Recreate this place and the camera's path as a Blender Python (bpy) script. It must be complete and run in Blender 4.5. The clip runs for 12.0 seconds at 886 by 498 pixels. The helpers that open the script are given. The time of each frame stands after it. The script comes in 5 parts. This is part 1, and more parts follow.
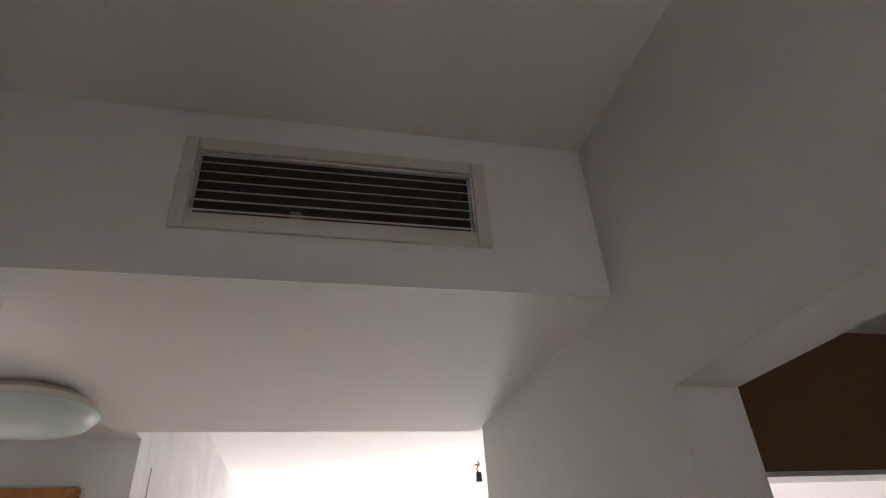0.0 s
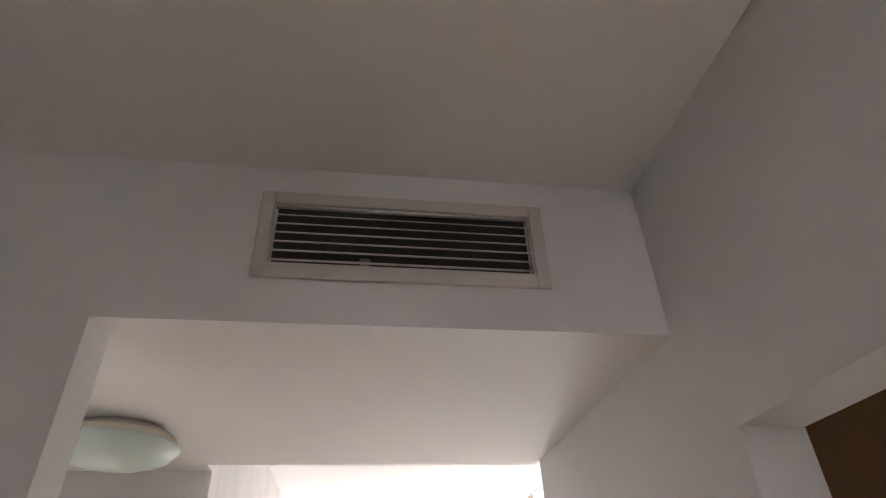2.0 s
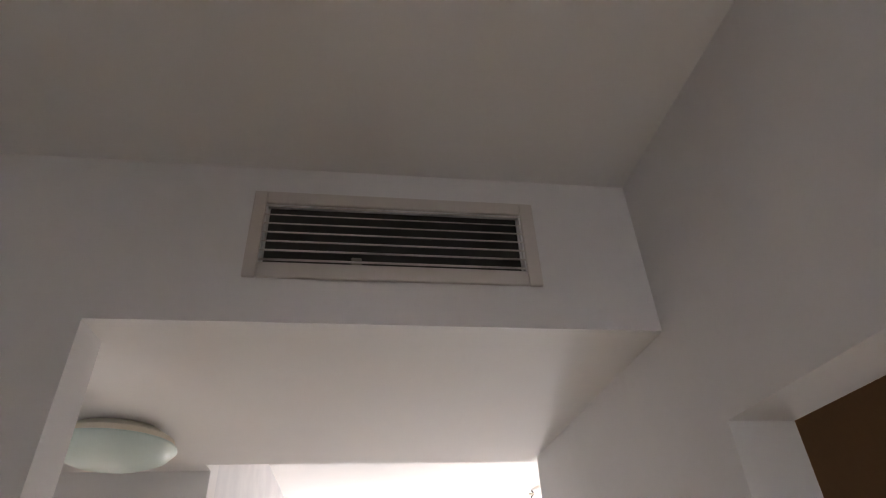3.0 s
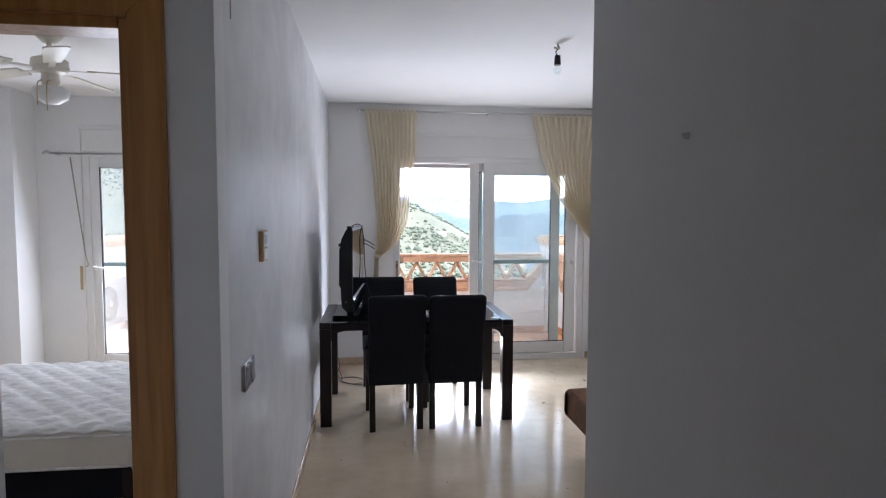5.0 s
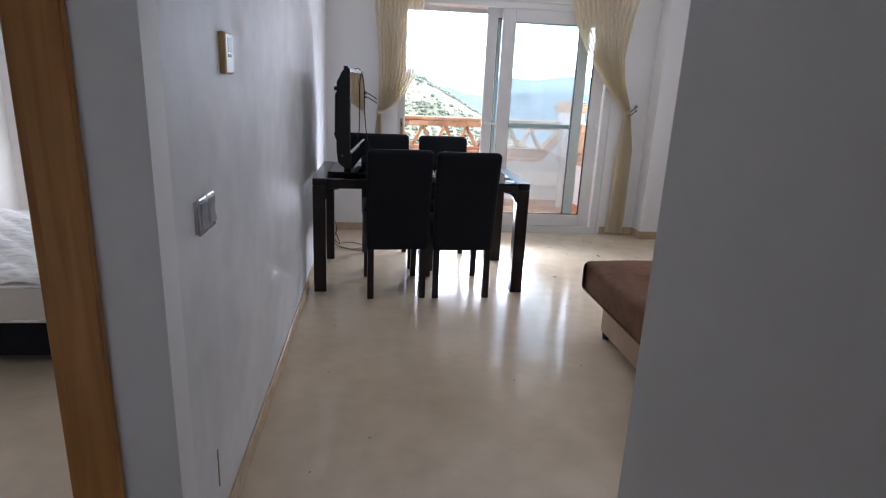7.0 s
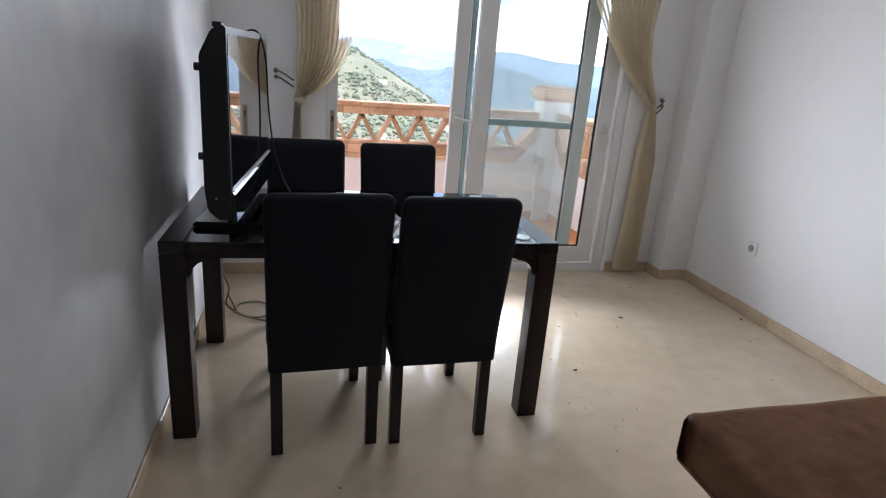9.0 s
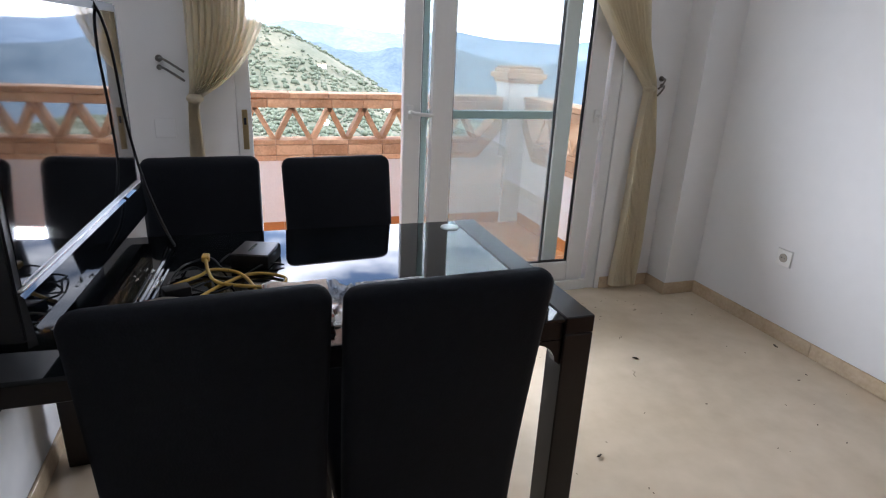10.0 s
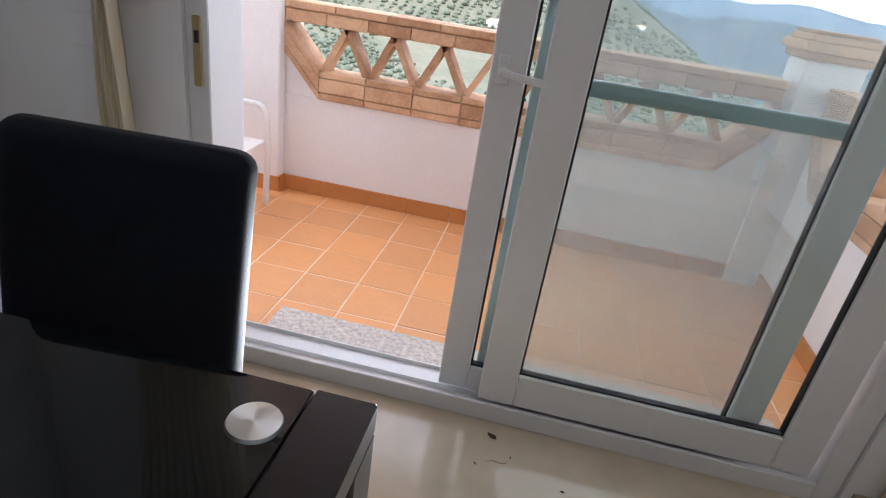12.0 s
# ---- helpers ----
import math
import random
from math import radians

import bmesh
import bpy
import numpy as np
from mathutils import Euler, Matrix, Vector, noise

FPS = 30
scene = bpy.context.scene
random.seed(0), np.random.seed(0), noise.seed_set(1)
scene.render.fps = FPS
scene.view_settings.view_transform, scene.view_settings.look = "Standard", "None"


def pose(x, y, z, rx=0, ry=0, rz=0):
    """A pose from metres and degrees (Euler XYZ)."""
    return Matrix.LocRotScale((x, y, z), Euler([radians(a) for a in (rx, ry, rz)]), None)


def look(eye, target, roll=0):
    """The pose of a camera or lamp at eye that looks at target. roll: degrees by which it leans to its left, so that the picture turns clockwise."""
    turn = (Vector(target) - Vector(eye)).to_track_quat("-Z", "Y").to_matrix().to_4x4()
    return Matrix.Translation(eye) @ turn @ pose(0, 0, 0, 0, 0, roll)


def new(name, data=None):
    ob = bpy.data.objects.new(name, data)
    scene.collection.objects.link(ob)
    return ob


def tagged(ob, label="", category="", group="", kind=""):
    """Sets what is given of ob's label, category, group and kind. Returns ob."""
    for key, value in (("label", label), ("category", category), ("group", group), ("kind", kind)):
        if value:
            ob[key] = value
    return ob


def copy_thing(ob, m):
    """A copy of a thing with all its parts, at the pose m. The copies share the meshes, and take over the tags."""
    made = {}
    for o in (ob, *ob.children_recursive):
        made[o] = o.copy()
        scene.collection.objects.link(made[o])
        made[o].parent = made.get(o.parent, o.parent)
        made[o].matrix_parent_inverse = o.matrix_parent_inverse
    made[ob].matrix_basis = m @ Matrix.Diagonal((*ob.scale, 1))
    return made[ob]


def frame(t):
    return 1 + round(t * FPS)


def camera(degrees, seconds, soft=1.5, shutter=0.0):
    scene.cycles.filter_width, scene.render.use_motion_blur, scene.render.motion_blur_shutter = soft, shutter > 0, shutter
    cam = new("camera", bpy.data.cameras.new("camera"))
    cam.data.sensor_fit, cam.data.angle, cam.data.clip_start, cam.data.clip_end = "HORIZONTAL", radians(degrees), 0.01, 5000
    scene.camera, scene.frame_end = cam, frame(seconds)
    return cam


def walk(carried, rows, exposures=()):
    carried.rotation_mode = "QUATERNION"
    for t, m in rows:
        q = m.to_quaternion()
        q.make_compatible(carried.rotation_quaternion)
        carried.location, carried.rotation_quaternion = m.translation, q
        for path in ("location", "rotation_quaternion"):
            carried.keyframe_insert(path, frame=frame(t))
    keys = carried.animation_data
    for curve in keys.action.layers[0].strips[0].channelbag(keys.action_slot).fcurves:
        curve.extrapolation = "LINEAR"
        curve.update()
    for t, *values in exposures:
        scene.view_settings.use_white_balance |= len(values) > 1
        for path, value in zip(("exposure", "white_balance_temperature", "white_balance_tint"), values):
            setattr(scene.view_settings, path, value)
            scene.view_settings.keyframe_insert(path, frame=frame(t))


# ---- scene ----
cam = camera(74.9, 12.0, soft=1.15)
PATH = [
    (0, (0.476, 0.498, 1.79), (0.89, 2.156, 2.829), -3.7),
    (0.5, (0.438, 0.458, 1.809), (0.667, 2.142, 2.864), -0.8),
    (1, (0.443, 0.447, 1.798), (0.632, 2.108, 2.895), -0.8),
    (1.5, (0.441, 0.441, 1.792), (0.678, 2.088, 2.902), -1.8),
    (2, (0.43, 0.444, 1.792), (0.696, 2.08, 2.911), -2.3),
    (2.5, (0.447, 0.445, 1.779), (0.709, 2.056, 2.934), -2.8),
    (2.7, (0.449, 0.435, 1.789), (0.708, 2.058, 2.929), -2.8),
    (4.3, (0.44, 0.574, 1.697), (0.719, 2.452, 2.323), -1.7),
    (4.5, (0.433, 0.617, 1.65), (0.708, 2.559, 2.042), -1.3),
    (5, (0.416, 0.735, 1.518), (0.658, 2.716, 1.388), 0.2),
    (5.5, (0.375, 0.831, 1.407), (0.602, 2.77, 0.973), 1.4),
    (6, (0.367, 0.866, 1.357), (0.59, 2.78, 0.822), 1.8),
    (6.5, (0.362, 0.894, 1.387), (0.593, 2.808, 0.854), 2.1),
    (7, (0.442, 1.168, 1.323), (0.673, 3.079, 0.781), 2.6),
    (7.2, (0.507, 1.289, 1.333), (0.709, 3.204, 0.792), 2.0),
    (8.8, (0.523, 2.701, 1.359), (0.865, 4.576, 0.751), 3.8),
    (9, (0.513, 2.877, 1.349), (0.969, 4.725, 0.736), 4.5),
    (9.5, (0.554, 3.293, 1.34), (1.191, 5.073, 0.689), 1.9),
    (10, (0.664, 3.708, 1.331), (1.278, 5.493, 0.67), 2.6),
    (10.5, (0.842, 4.122, 1.324), (1.463, 5.904, 0.661), 1.0),
    (11, (1.128, 4.444, 1.289), (1.722, 6.236, 0.629), 3.8),
    (11.5, (1.376, 4.77, 1.254), (1.694, 6.614, 0.545), 7.6),
    (12, (1.544, 5.06, 1.216), (1.304, 6.848, 0.353), 8.7),
]
walk(cam, [(t, look(eye, target, roll)) for t, eye, target, roll in PATH],
     exposures=[(0.0, 3.9, 6900, 21), (0.5, 4.2, 6900, 21), (2.7, 4.3, 6900, 21), (4.3, 3.0, 5900, 14), (4.8, 2.75, 5800, 15), (6.0, 2.95, 5900, 17), (7.2, 2.9, 5850, 17), (9.0, 2.5, 6000, 14), (9.8, 2.5, 5950, 14), (10.5, 2.45, 5950, 14), (11.3, 2.2, 6050, 14), (12.0, 2.15, 6050, 14)])

# ---- light ----
world = bpy.data.worlds.new("sky_world")
scene.world = world
world.use_nodes = True
wn = world.node_tree
wn.nodes.clear()
sky = wn.nodes.new("ShaderNodeTexSky")
sky.sky_type = "NISHITA"
sky.sun_disc = False
sky.sun_elevation = radians(55)
sky.sun_rotation = radians(200)
sky.air_density, sky.dust_density = 1.0, 1.5
bg = wn.nodes.new("ShaderNodeBackground")
bg.inputs["Strength"].default_value = 0.12
wout = wn.nodes.new("ShaderNodeOutputWorld")
# the air's horizon dips a little below eye level, as from a high terrace; broken bright cloud
wtc = wn.nodes.new("ShaderNodeTexCoord")
dip = wn.nodes.new("ShaderNodeMapping")
dip.inputs["Location"].default_value = (0, 0, 0.09)
wn.links.new(wtc.outputs["Generated"], dip.inputs["Vector"])
wn.links.new(dip.outputs[0], sky.inputs["Vector"])
flat = wn.nodes.new("ShaderNodeMapping")
flat.inputs["Scale"].default_value = (2.2, 2.2, 9.0)
wn.links.new(wtc.outputs["Generated"], flat.inputs["Vector"])
cl = wn.nodes.new("ShaderNodeTexNoise")
cl.inputs["Scale"].default_value, cl.inputs["Detail"].default_value, cl.inputs["Roughness"].default_value = 1.6, 7, 0.6
wn.links.new(flat.outputs[0], cl.inputs["Vector"])
cr = wn.nodes.new("ShaderNodeValToRGB")
cr.color_ramp.elements[0].position, cr.color_ramp.elements[1].position = 0.43, 0.61
wn.links.new(cl.outputs["Fac"], cr.inputs["Fac"])
cm = wn.nodes.new("ShaderNodeMixRGB")
cm.inputs["Color2"].default_value = (13.0, 13.2, 13.6, 1)
wn.links.new(cr.outputs["Color"], cm.inputs["Fac"])
wn.links.new(sky.outputs[0], cm.inputs["Color1"])
wn.links.new(cm.outputs[0], bg.inputs["Color"])
wn.links.new(bg.outputs[0], wout.inputs["Surface"])

sun_data = bpy.data.lights.new("sun", "SUN")
sun_data.energy, sun_data.angle, sun_data.color = 1.2, radians(0.6), (1.0, 0.95, 0.87)
sun = new("sun", sun_data)
sun.matrix_world = look((-8, -22, 36), (0, 0, 0))


def fill_panel(name, x0, x1, z0, z1, y, watts, lift=-0.25):
    d = bpy.data.lights.new(name, "AREA")
    d.shape, d.size, d.size_y, d.energy, d.color = "RECTANGLE", x1 - x0, z1 - z0, watts, (0.93, 0.97, 1.0)
    ob = new(name, d)
    ob.matrix_world = look(((x0 + x1) / 2, y, (z0 + z1) / 2), ((x0 + x1) / 2, y - 1, (z0 + z1) / 2 + lift))
    return ob


# Added lamps: unseen low strip fills the living room, panel boosts bedroom daylight.
fill_panel("living_fill_low", 0.80, 1.90, 0.20, 0.54, 6.325, 7.8, 0.46).data.spread = radians(150)
fill_panel("bedroom_daylight_fill", -2.15, -0.95, 0.1, 1.9, 6.435, 5.5)


# ---- materials ----
def surface(name, col, rough=0.5, metal=0.0, var=0.06, scale=3.0, fine=40.0, bump=0.08, bscale=120.0, spec=0.5, tint=None, coat=0.0, rvar=0.08, rand=0.0):
    m = bpy.data.materials.new(name)
    m.use_nodes = True
    nt = m.node_tree
    b = nt.nodes["Principled BSDF"]
    b.inputs["Metallic"].default_value = metal
    b.inputs["Specular IOR Level"].default_value = spec
    b.inputs["Coat Weight"].default_value = coat
    tc = nt.nodes.new("ShaderNodeTexCoord")
    big = nt.nodes.new("ShaderNodeTexNoise")
    big.inputs["Scale"].default_value, big.inputs["Detail"].default_value = scale, 4
    small = nt.nodes.new("ShaderNodeTexNoise")
    small.inputs["Scale"].default_value, small.inputs["Detail"].default_value = fine, 3
    for n in (big, small):
        nt.links.new(tc.outputs["Object"], n.inputs["Vector"])
    add = nt.nodes.new("ShaderNodeMath")
    add.operation = "MULTIPLY_ADD"
    add.inputs[1].default_value = 0.4
    nt.links.new(small.outputs["Fac"], add.inputs[0])
    half = nt.nodes.new("ShaderNodeMath")
    half.operation = "MULTIPLY"
    half.inputs[1].default_value = 0.6
    nt.links.new(big.outputs["Fac"], half.inputs[0])
    nt.links.new(half.outputs[0], add.inputs[2])
    fac = add.outputs[0]
    if rand:
        oi = nt.nodes.new("ShaderNodeObjectInfo")
        ra = nt.nodes.new("ShaderNodeMath")
        ra.operation = "MULTIPLY_ADD"
        ra.inputs[1].default_value, ra.inputs[2].default_value = rand, -rand / 2
        nt.links.new(oi.outputs["Random"], ra.inputs[0])
        sm = nt.nodes.new("ShaderNodeMath")
        nt.links.new(ra.outputs[0], sm.inputs[0])
        nt.links.new(fac, sm.inputs[1])
        fac = sm.outputs[0]
    ramp = nt.nodes.new("ShaderNodeValToRGB")
    dark = tint or tuple(c * (1 - var) for c in col)
    ramp.color_ramp.elements[0].position, ramp.color_ramp.elements[1].position = 0.3, 0.7
    ramp.color_ramp.elements[0].color = (*dark, 1)
    ramp.color_ramp.elements[1].color = (*[min(c * (1 + var), 1) for c in col], 1)
    nt.links.new(fac, ramp.inputs["Fac"])
    nt.links.new(ramp.outputs["Color"], b.inputs["Base Color"])
    rr = nt.nodes.new("ShaderNodeMath")
    rr.operation = "MULTIPLY_ADD"
    rr.inputs[1].default_value, rr.inputs[2].default_value = rvar, rough - rvar / 2
    nt.links.new(big.outputs["Fac"], rr.inputs[0])
    nt.links.new(rr.outputs[0], b.inputs["Roughness"])
    if bump:
        bn = nt.nodes.new("ShaderNodeTexNoise")
        bn.inputs["Scale"].default_value, bn.inputs["Detail"].default_value = bscale, 3
        nt.links.new(tc.outputs["Object"], bn.inputs["Vector"])
        bu = nt.nodes.new("ShaderNodeBump")
        bu.inputs["Strength"].default_value, bu.inputs["Distance"].default_value = bump, 0.004
        nt.links.new(bn.outputs["Fac"], bu.inputs["Height"])
        nt.links.new(bu.outputs["Normal"], b.inputs["Normal"])
    return m


def grain(name, light, dark, rough=0.4, stretch=(1, 1, 0.06), scale=30.0):
    m = bpy.data.materials.new(name)
    m.use_nodes = True
    nt = m.node_tree
    b = nt.nodes["Principled BSDF"]
    tc = nt.nodes.new("ShaderNodeTexCoord")
    mp = nt.nodes.new("ShaderNodeMapping")
    mp.inputs["Scale"].default_value = stretch
    n = nt.nodes.new("ShaderNodeTexNoise")
    n.inputs["Scale"].default_value, n.inputs["Detail"].default_value = scale, 6
    n.inputs["Distortion"].default_value = 0.6
    ramp = nt.nodes.new("ShaderNodeValToRGB")
    ramp.color_ramp.elements[0].position, ramp.color_ramp.elements[1].position = 0.35, 0.65
    ramp.color_ramp.elements[0].color, ramp.color_ramp.elements[1].color = (*dark, 1), (*light, 1)
    nt.links.new(tc.outputs["Object"], mp.inputs["Vector"])
    nt.links.new(mp.outputs[0], n.inputs["Vector"])
    nt.links.new(n.outputs["Fac"], ramp.inputs["Fac"])
    nt.links.new(ramp.outputs["Color"], b.inputs["Base Color"])
    b.inputs["Roughness"].default_value = rough
    bu = nt.nodes.new("ShaderNodeBump")
    bu.inputs["Strength"].default_value, bu.inputs["Distance"].default_value = 0.1, 0.002
    nt.links.new(n.outputs["Fac"], bu.inputs["Height"])
    nt.links.new(bu.outputs["Normal"], b.inputs["Normal"])
    return m


def glass(name, tint=(0.95, 0.985, 0.975), clear=0.95):
    m = bpy.data.materials.new(name)
    m.use_nodes = True
    nt = m.node_tree
    nt.nodes.clear()
    out = nt.nodes.new("ShaderNodeOutputMaterial")
    tr = nt.nodes.new("ShaderNodeBsdfTransparent")
    tr.inputs["Color"].default_value = (*tint, 1)
    gl = nt.nodes.new("ShaderNodeBsdfGlossy")
    gl.inputs["Roughness"].default_value = 0.02
    mix = nt.nodes.new("ShaderNodeMixShader")
    mix.inputs[0].default_value = 1 - clear
    nt.links.new(tr.outputs[0], mix.inputs[1])
    nt.links.new(gl.outputs[0], mix.inputs[2])
    nt.links.new(mix.outputs[0], out.inputs["Surface"])
    return m


def veil(name, col, amount, translucent=0.5):
    """Cloth or mesh that lets part of the light straight through."""
    m = bpy.data.materials.new(name)
    m.use_nodes = True
    nt = m.node_tree
    nt.nodes.clear()
    out = nt.nodes.new("ShaderNodeOutputMaterial")
    tr = nt.nodes.new("ShaderNodeBsdfTransparent")
    di = nt.nodes.new("ShaderNodeBsdfDiffuse")
    tl = nt.nodes.new("ShaderNodeBsdfTranslucent")
    tc = nt.nodes.new("ShaderNodeTexCoord")
    n = nt.nodes.new("ShaderNodeTexNoise")
    n.inputs["Scale"].default_value = 60
    ramp = nt.nodes.new("ShaderNodeValToRGB")
    ramp.color_ramp.elements[0].color = (*[c * 0.93 for c in col], 1)
    ramp.color_ramp.elements[1].color = (*col, 1)
    nt.links.new(tc.outputs["Object"], n.inputs["Vector"])
    nt.links.new(n.outputs["Fac"], ramp.inputs["Fac"])
    nt.links.new(ramp.outputs[0], di.inputs["Color"])
    nt.links.new(ramp.outputs[0], tl.inputs["Color"])
    a, c = nt.nodes.new("ShaderNodeMixShader"), nt.nodes.new("ShaderNodeMixShader")
    a.inputs[0].default_value, c.inputs[0].default_value = translucent, amount
    nt.links.new(di.outputs[0], a.inputs[1])
    nt.links.new(tl.outputs[0], a.inputs[2])
    nt.links.new(tr.outputs[0], c.inputs[1])
    nt.links.new(a.outputs[0], c.inputs[2])
    nt.links.new(c.outputs[0], out.inputs["Surface"])
    return m


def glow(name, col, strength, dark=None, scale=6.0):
    """Far distance: bluish colour and soft glow put aerial haze into a patchy backdrop."""
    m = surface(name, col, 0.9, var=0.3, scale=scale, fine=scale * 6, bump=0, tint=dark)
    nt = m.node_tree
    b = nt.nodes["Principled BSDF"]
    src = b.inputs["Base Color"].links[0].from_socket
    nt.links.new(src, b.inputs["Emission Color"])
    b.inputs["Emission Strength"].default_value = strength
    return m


PLASTER = surface("white_plaster", (0.78, 0.77, 0.76), 0.6, var=0.025, scale=1.2, fine=14, bump=0.05, bscale=60, spec=0.3)
SCUFF = surface("scuffed_white_plaster", (0.77, 0.765, 0.76), 0.5, var=0.03, scale=2.0, fine=7, bump=0.35, bscale=7, spec=0.35, tint=(0.56, 0.565, 0.58), rvar=0.25)
CEIL = surface("ceiling_paint", (0.80, 0.79, 0.77), 0.75, var=0.02, scale=0.8, fine=10, bump=0.04, bscale=70, spec=0.2)
EXTWALL = surface("white_render", (0.80, 0.77, 0.75), 0.8, var=0.05, scale=2, fine=60, bump=0.2, bscale=90, spec=0.2)
BROWNWALL = surface("brown_wall_paint", (0.256, 0.136, 0.056), 0.7, var=0.06, bump=0.05)
FLOOR = surface("polished_cream_marble", (0.67, 0.56, 0.42), 0.14, var=0.09, scale=2.2, fine=9, bump=0.012, bscale=14, spec=0.5, tint=(0.555, 0.45, 0.32), rvar=0.16)
SKIRT = surface("beige_marble_skirting", (0.58, 0.46, 0.32), 0.25, var=0.1, scale=9, fine=60, bump=0.03, tint=(0.46, 0.34, 0.22))
OAK = grain("orange_varnished_wood", (0.52, 0.245, 0.062), (0.36, 0.145, 0.030), 0.35)
PVC = surface("white_lacquered_frame", (0.74, 0.73, 0.71), 0.35, var=0.03, bump=0.02)
GREYFRAME = surface("pale_grey_screen_frame", (0.42, 0.50, 0.49), 0.4, var=0.04, bump=0.02)
SEAL = surface("black_rubber_seal", (0.015, 0.015, 0.018), 0.6, bump=0)
GLASS = glass("window_glass")
MESH = veil("fly_screen_mesh", (0.62, 0.61, 0.60), 0.30, 0.5)
CURTAIN = veil("cream_voile", (0.96, 0.89, 0.73), 0.80, 0.56)
STEEL = surface("brushed_steel", (0.55, 0.55, 0.55), 0.3, metal=1.0, var=0.06, fine=90, bump=0.02)
DARKSTEEL = surface("dark_aged_steel", (0.16, 0.145, 0.13), 0.4, metal=0.8, var=0.15, fine=90, bump=0.02)
LEATHER = surface("black_faux_leather", (0.012, 0.013, 0.017), 0.62, var=0.2, scale=5, fine=60, bump=0.18, bscale=220, spec=0.1)
BLACKWOOD = surface("black_brown_lacquer", (0.014, 0.009, 0.008), 0.30, var=0.3, scale=6, fine=50, bump=0.02, spec=0.32)
BLACKGLASS = surface("black_glass", (0.006, 0.007, 0.009), 0.03, var=0.1, bump=0, spec=0.42, rvar=0.01)
BLACKPLASTIC = surface("black_plastic", (0.010, 0.010, 0.012), 0.38, var=0.15, bump=0.03, spec=0.3)
SCREEN = surface("dark_glossy_screen", (0.008, 0.008, 0.009), 0.05, var=0.1, bump=0, spec=0.8, rvar=0.01, coat=1.0)
SUEDE = surface("brown_suede", (0.215, 0.112, 0.064), 0.85, var=0.22, scale=4, fine=22, bump=0.15, bscale=160, spec=0.2, tint=(0.125, 0.060, 0.034))
TANFAB = surface("tan_upholstery", (0.50, 0.36, 0.25), 0.9, var=0.1, scale=6, fine=120, bump=0.25, bscale=260, spec=0.2)
MATTRESS = surface("white_quilted_ticking", (0.76, 0.74, 0.71), 0.8, var=0.05, fine=70, bump=0.2, bscale=150, spec=0.2)
# printed grey dashes of the ticking
nt = MATTRESS.node_tree
mb = nt.nodes["Principled BSDF"]
tco, mpp, nz, rmp, mxx = (nt.nodes.new(k) for k in ("ShaderNodeTexCoord", "ShaderNodeMapping", "ShaderNodeTexNoise", "ShaderNodeValToRGB", "ShaderNodeMixRGB"))
mpp.inputs["Scale"].default_value = (9, 42, 9)
nz.inputs["Scale"].default_value, nz.inputs["Detail"].default_value = 1.0, 2
rmp.color_ramp.elements[0].position, rmp.color_ramp.elements[1].position = 0.52, 0.58
mxx.inputs["Color2"].default_value = (0.36, 0.34, 0.34, 1)
half_way = nt.nodes.new("ShaderNodeMath")
half_way.operation, half_way.inputs[1].default_value = "MULTIPLY", 0.38
nt.links.new(tco.outputs["Object"], mpp.inputs["Vector"])
nt.links.new(mpp.outputs[0], nz.inputs["Vector"])
nt.links.new(nz.outputs["Fac"], rmp.inputs["Fac"])
nt.links.new(rmp.outputs["Color"], half_way.inputs[0])
nt.links.new(half_way.outputs[0], mxx.inputs["Fac"])
nt.links.new(mb.inputs["Base Color"].links[0].from_socket, mxx.inputs["Color1"])
nt.links.new(mxx.outputs[0], mb.inputs["Base Color"])
PIPING = surface("cream_mattress_border", (0.70, 0.64, 0.55), 0.8, var=0.05, fine=70, bump=0.2, spec=0.2)
WHITEPLASTIC = surface("white_plastic", (0.76, 0.75, 0.72), 0.35, var=0.02, bump=0.0)
CREAMMETAL = surface("cream_enamel", (0.72, 0.67, 0.56), 0.35, var=0.04, bump=0.0)
OPAL = surface("opal_glass", (0.60, 0.72, 0.68), 0.42, var=0.03, bump=0.0)
TERRA = surface("terracotta_tile", (0.70, 0.32, 0.115), 0.45, var=0.10, scale=6, fine=50, bump=0.08, tint=(0.65, 0.31, 0.125), rand=0.35)
GROUT = surface("pale_grout", (0.80, 0.60, 0.42), 0.9, var=0.1, fine=90)
BRICK = surface("weathered_terracotta_brick", (0.58, 0.37, 0.22), 0.85, var=0.18, scale=9, fine=60, bump=0.5, bscale=70, tint=(0.40, 0.22, 0.115), rand=0.35)
MORTAR = surface("mortar", (0.50, 0.36, 0.25), 0.95, var=0.15, fine=80, bump=0.3)
OCHRE = surface("ochre_skirting_tile", (0.50, 0.20, 0.055), 0.6, var=0.1, fine=50, bump=0.1)
GRANITE = surface("speckled_granite", (0.70, 0.64, 0.57), 0.5, var=0.05, scale=55, fine=170, bump=0.05, tint=(0.28, 0.23, 0.19))
CHROMEPLATE = surface("satin_silver_plastic", (0.62, 0.62, 0.63), 0.25, metal=0.7, var=0.04, bump=0)
SWITCHGREY = surface("mid_grey_plastic", (0.22, 0.22, 0.23), 0.35, var=0.05, bump=0)
CHROME = surface("satin_chrome", (0.66, 0.70, 0.70), 0.32, metal=1.0, var=0.05, bump=0)
cb = CHROME.node_tree.nodes["Principled BSDF"]
cb.inputs["Anisotropic"].default_value = 0.85
tang = CHROME.node_tree.nodes.new("ShaderNodeTangent")
tang.direction_type, tang.axis = "RADIAL", "Z"
